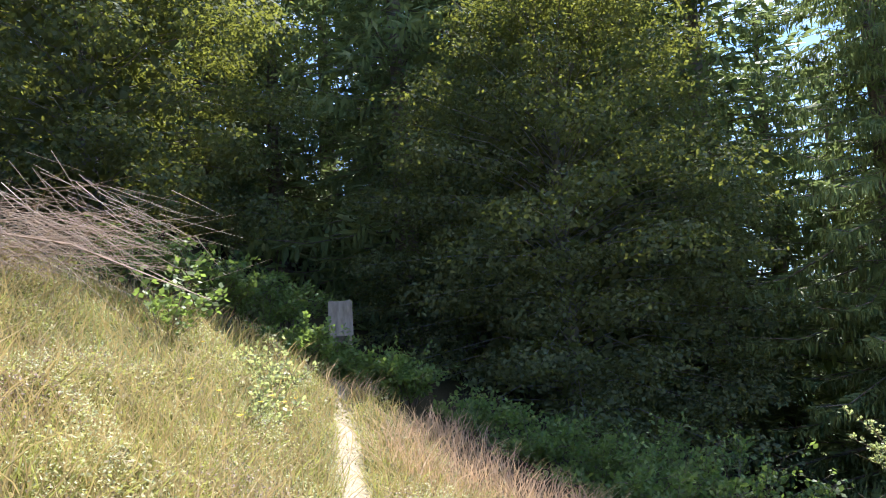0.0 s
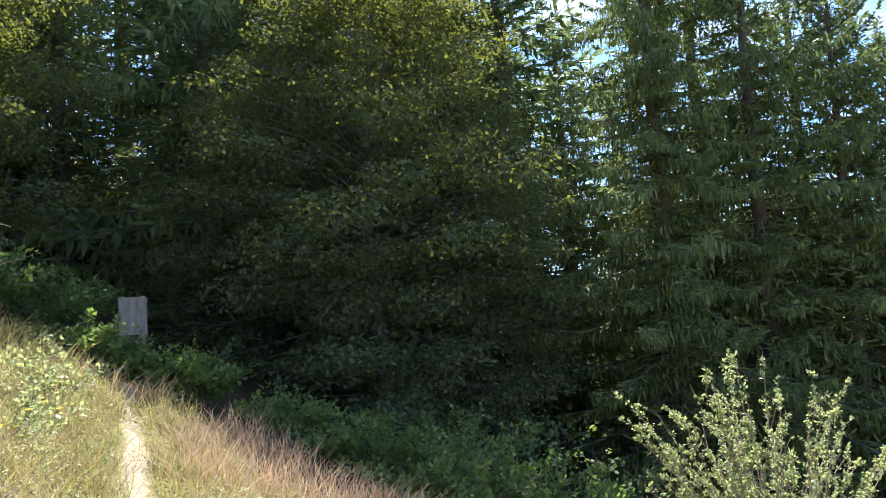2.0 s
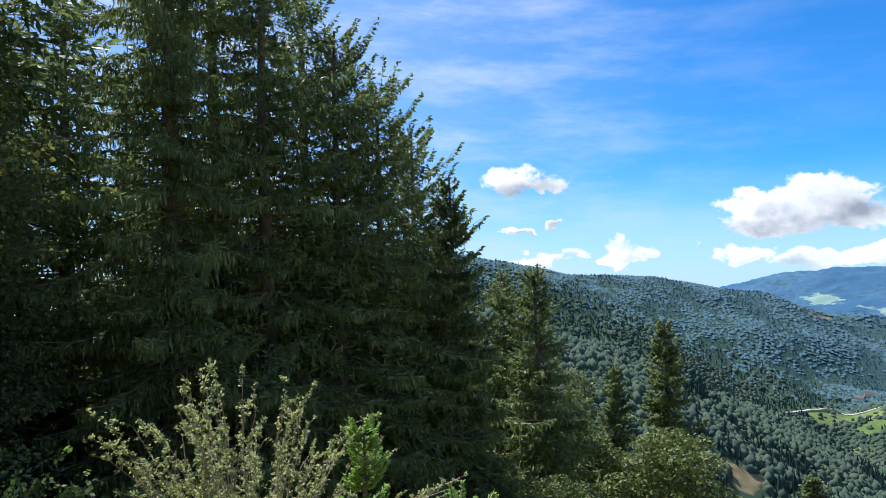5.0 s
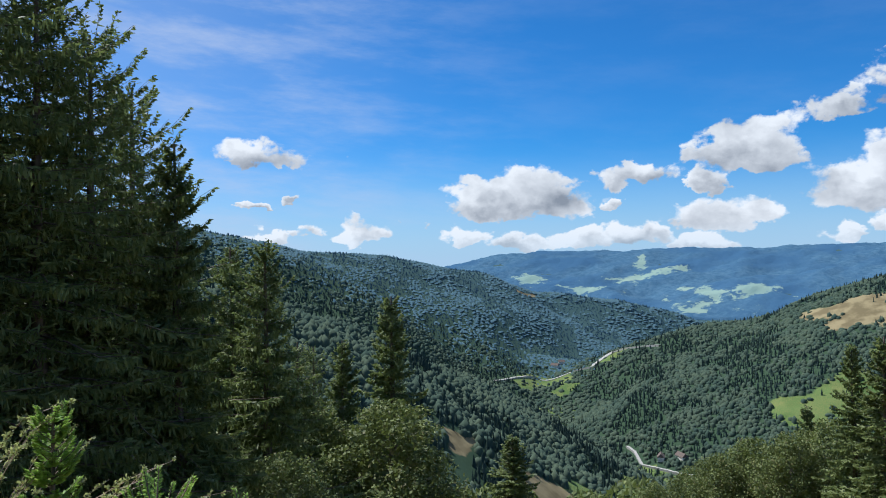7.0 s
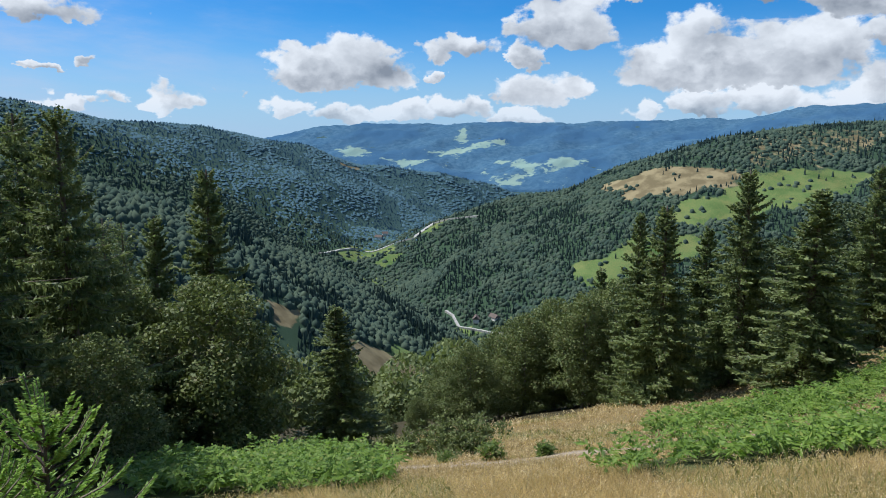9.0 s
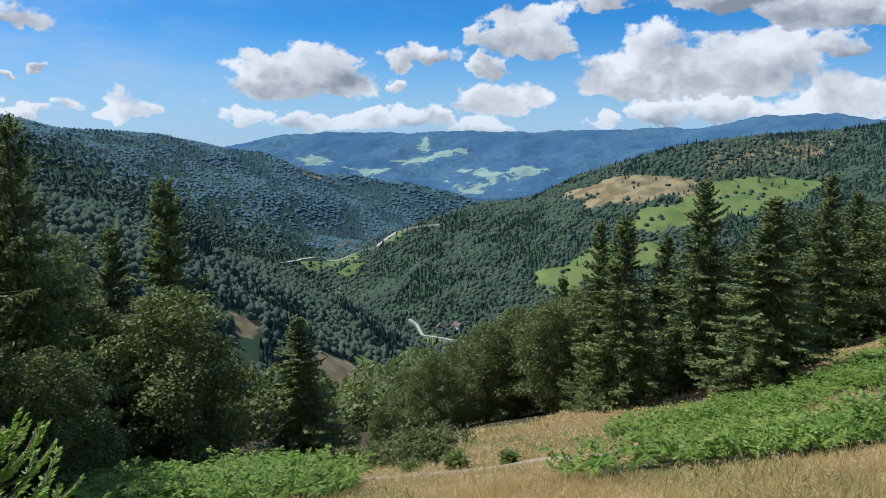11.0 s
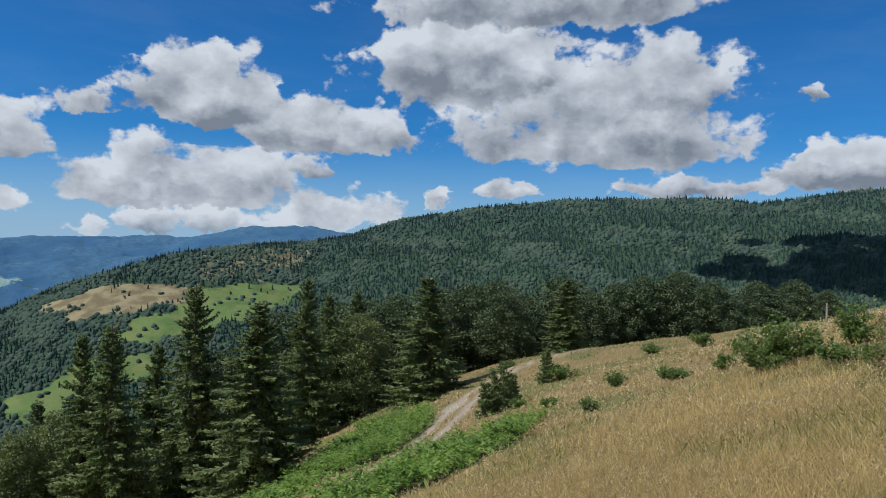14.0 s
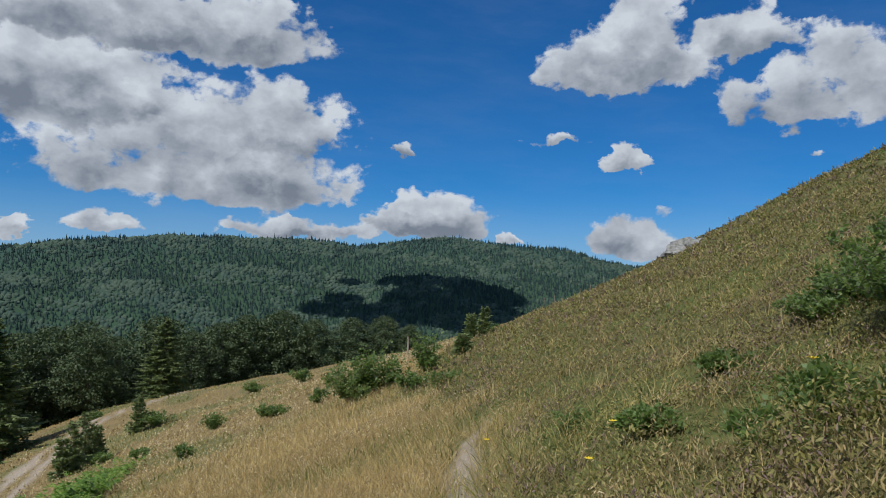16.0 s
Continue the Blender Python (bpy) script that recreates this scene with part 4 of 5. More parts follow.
def far_woods():
    rng = np.random.RandomState(7)
    p = np.concatenate([scatter_polar(rng, 20, 196, 118, 1650, 5.4, 0.0052), scatter_polar(rng, 20, 196, 1650, 3050, 6.2, 0.0046)])
    x, y, s = p.T
    cover = ground_cover(x, y)
    r = np.hypot(x, y)
    open_land = cover[:, 0] + cover[:, 1]
    keep = (open_land < rng.uniform(0.3, 0.7, len(x))) & (off_line(VALLEY_ROAD, x, y) > 9) & (off_line(VILLAGE_ROAD, x, y) > 8)
    keep |= (open_land > 0.4) & (rng.uniform(0, 1, len(x)) < 0.05 + 0.16 * (waves(x, y, 120, 33) > 0.25)) & (r > 900) & (r < 2500)
    for behind in (1.05, 1.10):
        mid = np.where(keep & (r > 300) & (r < 800))[0]
        beyond = ground_cover(x[mid] * behind, y[mid] * behind)
        keep[mid] &= beyond[:, 0] + beyond[:, 1] < 0.4
    az = np.degrees(np.arctan2(x, y))
    keep &= ~((r < 450) & (az > 138))
    x, y, s, r = x[keep], y[keep], s[keep], r[keep]
    z = ground_height(x, y)
    keep = ~hidden(x, y, z + 22)
    x, y, z, s, r = x[keep], y[keep], z[keep], s[keep], r[keep]
    kind = waves(x, y, 330, 15) + waves(x, y, 90, 16) * 0.8 + rng.normal(0, 0.16, len(x)) + np.interp(np.degrees(np.arctan2(x, y)), [112, 124], [0.0, 0.28]) - 0.3 * (r < 1250) * (np.degrees(np.arctan2(x, y)) < 92)
    spr = kind > 0.08
    h = np.maximum(rng.uniform(9, 19, len(x)), s * rng.uniform(0.7, 1.3, len(x)))
    az = np.degrees(np.arctan2(x, y))
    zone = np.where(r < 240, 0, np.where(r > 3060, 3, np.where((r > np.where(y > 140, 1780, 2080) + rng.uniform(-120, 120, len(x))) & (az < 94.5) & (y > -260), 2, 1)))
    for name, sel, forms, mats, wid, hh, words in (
            ("spruce_forest", spr, (clump_form(240, 0.10, True, 1), conifer_form(3, 6), conifer_form(2, 4)), (needles, far_spruce, hazed_hill_spruce), 0.8, 1.2, "dark green spruce woods on the"),
            ("broadleaf_forest", ~spr, (clump_form(420, 0.085, False, 2), rough_dome(), low_dome()), (wood_leaf, far_wood, hazed_hill_wood), 1.3, 0.8, "rounded green broadleaved woods on the")):
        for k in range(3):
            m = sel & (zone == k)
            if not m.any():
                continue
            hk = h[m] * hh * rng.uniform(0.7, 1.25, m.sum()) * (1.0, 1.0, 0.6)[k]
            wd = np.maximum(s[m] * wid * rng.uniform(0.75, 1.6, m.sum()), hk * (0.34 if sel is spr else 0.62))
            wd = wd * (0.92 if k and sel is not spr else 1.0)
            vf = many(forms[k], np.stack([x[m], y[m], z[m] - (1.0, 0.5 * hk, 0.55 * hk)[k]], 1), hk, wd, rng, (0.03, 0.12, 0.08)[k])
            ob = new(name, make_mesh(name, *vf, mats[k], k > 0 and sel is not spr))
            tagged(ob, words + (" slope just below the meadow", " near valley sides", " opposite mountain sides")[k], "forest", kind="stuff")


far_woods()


# ---- single trees ----
def spot(azimuth, d, yaw=None):
    """Plan place at a bearing, from the middle of the turn or from the eye at a yaw."""
    x, y = polar(azimuth, d)
    ex, ey, _ = (0, 0, 0) if yaw is None else eye_at(yaw)
    return x + ex, y + ey


def put(ob, azimuth, d, label, category="tree", group="", turn=0.0, scale=1.0, sink=0.15, yaw=None):
    x, y = spot(azimuth, d, yaw)
    m = Matrix.Translation((x, y, ground_at(x, y) - sink)) @ Matrix.Rotation(radians(turn), 4, "Z") @ Matrix.Scale(scale, 4)
    ob.matrix_basis = m
    return tagged(ob, label, category, group)


def height_to(azimuth, d, elevation, yaw=None):
    x, y = spot(azimuth, d, yaw)
    return EYE + d * math.tan(radians(elevation)) - ground_at(x, y)


def remove_thing(ob):
    for o in (*ob.children_recursive, ob):
        bpy.data.objects.remove(o)


def copies(kinds, k, a, d, tall, built, label, group, wide=1.0, category="tree", yaw=None):
    """A copy of one of the built kinds, brought to its height."""
    x, y = spot(a, d, yaw)
    m = Matrix.Translation((x, y, ground_at(x, y) - 0.2)) @ Matrix.Rotation(k * 1.7, 4, "Z")
    ob = copy_thing(kinds[k % len(kinds)], m)
    ob.scale = (tall / built * wide, tall / built * wide, tall / built)
    return tagged(ob, label, category, group)


put(lobed_tree(14.5, 6.3, 3, lobes=230, leaves=110000, leaf=0.115, fill=0.5, low=-0.08, mat=beech_leaf, squat=0.34, puff=(0.13, 0.25), droop=0.14, deep=0.6, narrow=0.22), 9.5, 20.5, "large dark green beech shading the path, leaves down to the ground")
put(lobed_tree(14.0, 5.3, 4, lobes=190, leaves=84000, leaf=0.115, fill=0.5, low=-0.05, mat=beech_leaf, squat=0.34, puff=(0.13, 0.25), droop=0.14, deep=0.6, narrow=0.15), -26.5, 18.5, "beech at the wood's edge with sunlit yellow-green outer leaves")
put(spruce(26, 5.0, 5, whorls=44, per=7, twigs=320, twig=0.42, width=0.070, bare=0.03, hang=1.6, ragged=0.38, taper=0.5, fill=0.25, curtain=0.62), 32, 24, "tall spruce with hanging grey-green branches and bare trunk stretches")
for k, (a, d, e, rad) in enumerate([(39, 26.5, 29, 6.0), (44.5, 28, 20, 6.2), (48.0, 30, 16, 6.0), (53.4, 30, 8.8, 3.2), (59.9, 37, 1.4, 4.4), (57.2, 41, 1.0, 4.2), (35.5, 29, 31, 6.0), (50.2, 33, 12.5, 5.4), (41.8, 31, 24.5, 6.0)]):
    put(spruce(height_to(a, d, e), rad, 20 + k, whorls=34, per=8, twigs=170 if rad > 5 else 190, twig=0.50, width=0.105, hang=1.3, bare=0.02, taper=0.55 if rad > 5 else 0.72, fill=0.62, ragged=0.32, curtain=0.55), a, d, "dark spruce in the group on the steep slope", group="spruces below the path")
back_spruce = [spruce(24, 4.6, 40 + k, whorls=26, per=8, twigs=50, twig=0.80, width=0.15, hang=1.2, bare=0.02, taper=0.6, fill=0.5) for k in range(3)]
for k, (a, d, h) in enumerate([(-13, 31, 17), (-5, 31, 22), (-19, 32, 25), (0, 33, 26), (17, 31, 25), (25, 32, 21), (-3, 25.5, 22), (-36, 30, 22), (-29, 34, 24), (-9, 37, 26), (-16, 40, 27), (5, 40, 26), (12, 40, 24), (21, 41, 22), (29, 38, 22),
                               (36, 37, 22), (42, 38, 20), (-24, 42, 26), (50, 40, 18), (-1, 48, 26), (-34, 42, 25), (55, 41, 15), (62, 44, 15), (8, 29, 24), (14, 30, 24), (2, 29, 25), (20, 29, 26), (11, 33, 26), (46, 50, 25), (49.5, 52, 25), (53, 54, 24), (56, 52, 19), (60, 56, 18), (63, 56, 18)]):
    copies(back_spruce, k, a, d, h, 24, "dark spruce in the shade behind the beeches", "spruces in the wood", 1.35 if d < 34 else 1.1)

edge_spruce = [spruce(15, 2.7, 60 + k, whorls=32, per=9, twigs=92, twig=0.46, width=0.155, hang=0.9, bare=0.03, taper=0.78, ragged=0.24, fill=0.55, curtain=0.4) for k in range(4)]
edge_beech = [lobed_tree(11, 4.3, 70 + k, lobes=62 + 8 * k, leaves=15000, leaf=0.20, fill=0.7, puff=(0.17, 0.32), squat=0.55, droop=0.10, deep=0.8) for k in range(4)]
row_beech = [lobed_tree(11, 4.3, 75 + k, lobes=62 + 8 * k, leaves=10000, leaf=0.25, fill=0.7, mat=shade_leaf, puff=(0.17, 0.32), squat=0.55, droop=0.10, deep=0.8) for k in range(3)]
for k, (a, d, e, half) in enumerate([(114.6, 46, -5.0, 2.9), (109.9, 56, -3.9, 2.9), (104.3, 51, -6.7, 2.5), (102.4, 54, -7.3, 2.0), (118.1, 64, -3.2, 2.5), (127.8, 64, -2.7, 3.2), (68.6, 48, -4.35, 3.0), (78.1, 42, -14.6, 2.3), (64.5, 47, -7.5, 2.6), (99.5, 68, -11.5, 2.2), (122, 84, -4.0, 2.6),
                                     (138.7, 84, -2.5, 2.6), (95, 72, -14, 2.2), (119.9, 70, -4.2, 2.2), (107.2, 60, -8.0, 2.3)]):
    tall = height_to(a, d, e, -105) * 1.06
    copies(edge_spruce, k, a, d, tall, 15, "slender dark green spruce at the lower edge of the meadow", "spruces at the meadow's edge", half * 1.3 / (2.7 * tall / 15), yaw=-105)
for k, (a, d, e) in enumerate([(68.2, 41, -10.8), (59.5, 31, -14.3), (82, 58, -22.5), (84.5, 62, -21.2), (87, 64, -18.2), (89, 60, -17), (91.5, 66, -15.6), (93.5, 62, -14.5), (96, 64, -13.2), (98.4, 60, -12.6), (100.8, 64, -11.5),
                               (112, 78, -8.8), (116.3, 84, -6.0), (120.5, 88, -5.2), (123, 85, -4.9), (125.3, 92, -4.6), (131, 96, -3.6), (133.2, 100, -3.2), (135.2, 96, -4.2), (138.2, 104, -2.8), (140.5, 100, -3.8), (142.6, 106, -3.2), (144.4, 108, -2.6), (147, 110, -2.2), (149.5, 108, -2.8), (152.5, 112, -2.6), (155, 112, -2.4), (157, 110, -3.0),
                               (62, 44, -11), (80.5, 66, -22), (129.3, 90, -4.0), (124.2, 78, -5.2), (133.8, 84, -3.9), (122.2, 70, -5.0)]):
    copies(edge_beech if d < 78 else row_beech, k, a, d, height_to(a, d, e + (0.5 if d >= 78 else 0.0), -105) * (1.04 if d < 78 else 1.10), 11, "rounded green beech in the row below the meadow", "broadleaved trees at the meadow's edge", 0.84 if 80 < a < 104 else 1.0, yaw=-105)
for src in back_spruce + edge_spruce + edge_beech + row_beech:
    remove_thing(src)


# ---- bushes and saplings ----
def thorn_bush(height, reach, seed, stems, side):
    """Thorn bush: a dense foot and long arching shoots set with small leaves, more of them towards one side."""
    rng = np.random.RandomState(seed)
    top = new("thorn_bush")
    a = rng.uniform(0, 6.283, stems)
    bias = 0.5 + 0.5 * np.cos(a - side)
    far = reach * rng.uniform(0.3, 1.0, stems) ** 1.6 * (0.5 + 0.5 * bias)
    hi = height * rng.uniform(0.45, 1.0, stems) * (1 - 0.55 * (far / reach) ** 1.3)
    foot = flat_dirs(a) * rng.uniform(0, 0.3, stems)[:, None]
    kink = rng.normal(0, 0.05, (stems, 9, 3))

    def at(i, t):
        j = np.clip(t * 8, 0, 7.999)
        jj = j.astype(int)
        wob = kink[i, jj] * (1 - (j - jj))[:, None] + kink[i, jj + 1] * (j - jj)[:, None]
        return foot[i] + flat_dirs(a[i]) * (far[i] * t ** 1.15)[:, None] + np.stack([0 * t, 0 * t, hi[i] * t * (1.75 - 0.75 * t) - 0.1], 1) + wob * (t * (1 - 0.3 * t))[:, None]
    idx, segs = np.arange(stems), []
    for k in range(8):
        segs.append(sticks(at(idx, np.full(stems, k / 8)), at(idx, np.full(stems, (k + 1) / 8)), np.full(stems, 0.011 * (1 - k * 0.10)), np.full(stems, 0.011 * (0.90 - k * 0.10))))
    spurs = stems * 40
    i = rng.randint(0, stems, spurs)
    t = rng.uniform(0.05, 1.0, spurs)
    p0 = at(i, t)
    sd = unit(rng.normal(size=(spurs, 3)) + flat_dirs(a[i]) * 0.5 + [0, 0, 0.45])
    sl = rng.uniform(0.03, 0.17, spurs) * (1.25 - t)
    segs.append(sticks(p0, p0 + sd * sl[:, None], np.full(spurs, 0.003), np.full(spurs, 0.001)))
    part("stem", join(segs), dead_twig, top)
    leaves = spurs * 10
    j = np.repeat(np.arange(spurs), 10)
    q = p0[j] + sd[j] * (sl[j] * rng.uniform(0, 1.05, leaves))[:, None] + rng.normal(0, 0.010, (leaves, 3))
    way = unit(sd[j] + rng.normal(0, 0.8, (leaves, 3)))
    sv = unit(np.cross(way, rng.normal(0, 0.7, (leaves, 3)) + [0, 0, 1.0]))
    ln = 0.032 * rng.uniform(0.55, 1.4, leaves)
    part("foliage", diamonds(q, way, ln, ln * 0.62, sv), thorn_leaf, top)
    return top


put(thorn_bush(height_to(39.5, 8.0, -4.2) * 1.12, 3.3, 81, 165, radians(-38)), 39.0, 8.0, "thorn bush with long arching twigs and small pale green leaves", "bush")
for k, (a, d, e) in enumerate([(50.3, 5.0, -17.0), (47.0, 4.6, -20.5), (56.8, 4.5, -19.6), (43.8, 8.4, -10.0), (53.0, 4.2, -23.5)]):
    h = height_to(a, d, e, -80)
    put(spruce(h, (0.11 if d > 7 else 0.40) * h, 90 + k, whorls=16, per=9, twigs=330, twig=0.026 * h + 0.020, width=0.013, hang=0.0, bare=0.02, mat=needles_young, droop=0.0, fill=0, curtain=0.0, lift=0.22, taper=0.8), a, d, "young bright green spruce among the grass", group="spruce saplings by the path", sink=0.03, yaw=-80)
for k, (a, d, h) in enumerate([(137, 55, 2.6), (132.9, 46, 3.0), (133.6, 47.5, 3.2), (134.3, 48.5, 2.2), (161.9, 46, 1.8), (163.0, 47, 2.0), (161.4, 33, 0.9), (132.2, 45, 2.2)]):
    put(spruce(h, 0.25 * h, 110 + k, whorls=12, per=7, twigs=22, twig=0.36, width=0.11, hang=0.3, bare=0.02, droop=0.05), a, d, "small dark spruce standing in the dry meadow", group="small spruces in the meadow", sink=0.05, yaw=-135)
for k, (a, d, h, r) in enumerate([(152.9, 27, 1.9, 0.9), (154.7, 27.5, 2.2, 1.0), (158.6, 29.3, 1.9, 0.7), (142.3, 42, 1.2, 0.5), (150.2, 36, 0.8, 0.5), (146.2, 38, 0.8, 0.4), (147.0, 37, 0.6, 0.5), (148.6, 58, 1.3, 0.9), (138.4, 55, 1.3, 1.1), (134.8, 46, 0.8, 0.6),
                                   (140.5, 33, 0.6, 0.4), (137.3, 40, 0.6, 0.5), (145.0, 62, 1.0, 0.7), (158.0, 24, 0.6, 0.6), (160.3, 22, 0.5, 0.5), (134.0, 68, 0.9, 0.7), (90.2, 22.3, 0.7, 0.35), (94.6, 22.0, 0.4, 0.3), (86.5, 24.5, 0.4, 0.3), (163.5, 60, 1.2, 0.7)]):
    put(shrub("shrub", h, r, 130 + k, stems=16 + int(14 * r), leaves=int(900 + 2600 * max(r - 0.4, 0)), leaf=0.12, mat=bramble_leaf), a, d, "low dark green shrub in the dry meadow grass", "bush", "shrubs in the meadow", sink=0.03, yaw=-135)
put(shrub("willow_bush", 1.9, 2.2, 160, stems=70, leaves=9000, leaf=0.13, mat=wood_leaf, upright=0.6), 88.8, 30, "broad grey-green willow bush below the track", "bush")
put(shrub("willow_bush", 1.3, 1.3, 161, stems=40, leaves=4000, leaf=0.13, mat=wood_leaf, upright=0.6), 84.0, 31, "broad grey-green willow bush below the track", "bush")
for k, (a, d, h, r) in enumerate([(187.5, 8.5, 0.4, 0.4), (193, 6.8, 0.95, 0.8), (181, 7.6, 0.22, 0.3), (197, 6.8, 1.0, 0.8), (176, 6.2, 0.22, 0.3), (190.5, 8.6, 0.6, 0.5), (170.5, 8.0, 0.2, 0.3), (184.5, 5.2, 0.26, 0.35), (189, 5.0, 0.36, 0.4)]):
    put(shrub("bramble", h, r, 170 + k, stems=40, leaves=5600, leaf=0.045, mat=bramble_leaf, arch=0.7, upright=0.7), a, d, "dark green bramble sprawling over the heath", "bush", "brambles beside the path", sink=0.03, yaw=-159)
for k, (a, d, h, r) in enumerate([(-3.5, 14, 1.3, 0.7), (1.5, 13.5, 1.0, 1.0), (6, 13, 1.2, 1.2), (11, 12.5, 1.3, 1.2), (16, 12, 1.5, 1.2), (20.5, 13, 2.0, 1.3), (25, 12.5, 1.6, 1.3), (12, 11.8, 0.6, 0.7), (29, 14, 1.8, 1.4), (14.5, 14.5, 1.8, 1.4), (-7.6, 14.4, 0.7, 0.5), (-9.3, 14.8, 0.8, 0.55), (-5.2, 14.6, 0.9, 0.6), (-12, 14.5, 1.0, 0.9), (-14.5, 15.5, 1.4, 1.1), (-17.5, 14.8, 1.5, 1.2), (-20.5, 14.0, 1.5, 1.1), (-23.5, 13.5, 1.3, 1.0), (-12.8, 18.5, 1.2, 1.4), (-16, 19, 1.4, 1.4)]):
    put(shrub("bramble", h, r, 190 + k, stems=30, leaves=2400, leaf=0.095, mat=bramble_leaf, arch=0.6), a, d, "shaded bramble and raspberry thicket under the beech", "bush", "thicket under the beech", sink=0.03)
put(shrub("hazel_sapling", 1.5, 0.8, 210, stems=14, leaves=420, leaf=0.11, mat=bramble_leaf, upright=1.0), -21.5, 11, "sunlit bright green hazel sapling on the bank", "bush")
put(shrub("pale_bramble", 1.1, 0.55, 211, stems=18, leaves=900, leaf=0.06, mat=thorn_leaf, upright=1.0), -14.0, 10.5, "pale-leaved bramble shoots beside the path", "bush")
put(shrub("pale_bramble", 0.7, 0.45, 212, stems=14, leaves=600, leaf=0.06, mat=thorn_leaf, upright=1.0), -15.5, 8.0, "pale-leaved bramble shoots beside the path", "bush")


def twig_heap():
    """Heap of dead branches thrown down the bank."""
    rng = np.random.RandomState(5)
    n = 900
    base = rng.normal(0, 1, (n, 3)) * [0.95, 0.8, 0.25] + [0, 0, 0.45]
    way = unit(np.array([[0.95, -0.25, -0.25]]) + rng.normal(0, 0.33, (n, 3)))
    ln = rng.uniform(0.4, 1.5, n)
    v, f = sticks(base - way * ln[:, None] * 0.5, base + way * ln[:, None] * 0.5, rng.uniform(0.002, 0.006, n), np.full(n, 0.0012))
    heap = new("brushwood_heap")
    part("dead_twig", (v, f), dead_twig, heap)
    a = np.array([[-1.6, 0.3, 0.9], [0.9, -0.3, 0.35]])
    b = np.array([[0.9, -0.3, 0.35], [2.7, -0.85, -0.42]])
    part("dead_stem", sticks(a, b, [0.020, 0.016], [0.016, 0.006]), dead_twig, heap, "thin bare dead stem")
    return heap


put(twig_heap(), -31.5, 10.0, "heap of pale dry brushwood on the bank", "brushwood", sink=0.0)


def trail_board():
    bm = bmesh.new()
    bmesh.ops.create_cube(bm, size=1.0, matrix=Matrix.Translation((0, 0, 1.0)) @ Matrix.Diagonal((0.46, 0.045, 0.66, 1)))
    bmesh.ops.bevel(bm, geom=bm.edges[:], offset=0.012, segments=2, affect="EDGES")
    board = new("trail_board")

    def piece(name, bm2, label=""):
        me = bpy.data.meshes.new(name)
        bm2.to_mesh(me), bm2.free()
        me.materials.append(board_wood)
        ob = new(name, me)
        ob.parent = board
        if label:
            ob["label"] = label
    piece("panel", bm, "blank pale weathered panel")
    for sx in (-0.16, 0.16):
        bm = bmesh.new()
        bmesh.ops.create_cone(bm, cap_ends=True, segments=10, radius1=0.045, radius2=0.042, depth=1.7, matrix=Matrix.Translation((sx, 0.068, 0.5)))
        piece("post", bm)
    return board


put(trail_board(), -8.5, 16.5, "pale weathered wooden board on posts beside the footpath", "sign", turn=10, sink=0.22, scale=1.2)


def boulder(seed, size):
    bm = bmesh.new()
    bmesh.ops.create_icosphere(bm, subdivisions=3, radius=size)
    for q in bm.verts:
        d = noise.fractal(q.co * (1.3 / size) + Vector((seed * 7.1, 0, 0)), 1.0, 2.1, 4)
        q.co = q.co * (1 + 0.35 * d)
        q.co.z *= 0.7
    me = bpy.data.meshes.new("boulder")
    bm.to_mesh(me), bm.free()
    me.materials.append(rock_grey)
    return new("boulder", me)


for k, (a, d, s) in enumerate([(177.3, 66, 1.2), (178.0, 67, 1.5), (178.6, 66, 1.0), (177.7, 65, 0.8)]):
    put(boulder(k + 1, s), a, d, "grey weathered boulder on the crest of the slope", "rock", "boulders on the crest", sink=0.0)


def seed_stalk(k):
    rng2 = np.random.RandomState(400 + k)
    h = rng2.uniform(0.9, 1.35)
    top = new("dry_stalk")
    knots = np.array([[0, 0, 0], [0.01, 0.02, 0.4 * h], [0.03, 0.01, 0.75 * h], [0.05, 0.0, h]])
    part("stalk", sticks(knots[:-1], knots[1:], [0.007, 0.006, 0.005], [0.006, 0.005, 0.003]), dead_twig, top)
    z = np.linspace(0.66, 1.0, 7)
    head = core([(zz * h, 0.004 + 0.010 * math.sin(3.0 * (zz - 0.64) / 0.36)) for zz in z], rng2, 7, 0.35)
    part("seed_head", (head[0] + [0.04, 0.005, 0.0], head[1]), dead_twig, top)
    return top


for k, (a, d) in enumerate([(167.5, 42), (168.3, 44), (172, 40), (171, 46), (181, 30)]):
    put(seed_stalk(k), a, d, "tall dry seed stalk standing above the grass", "plant", "dry stalks", sink=0.02)


def fence_post():
    bm = bmesh.new()
    bmesh.ops.create_cone(bm, cap_ends=True, segments=10, radius1=0.07, radius2=0.06, depth=1.5, matrix=Matrix.Translation((0, 0, 0.65)))
    bmesh.ops.bevel(bm, geom=[e for e in bm.edges if e.calc_length() < 0.06], offset=0.008, segments=1, affect="EDGES")
    me = bpy.data.meshes.new("fence_post")
    bm.to_mesh(me), bm.free()
    me.materials.append(board_wood)
    return new("fence_post", me)


put(fence_post(), 156.9, 52, "grey weathered wooden post on the meadow's crest", "post", sink=0.0)


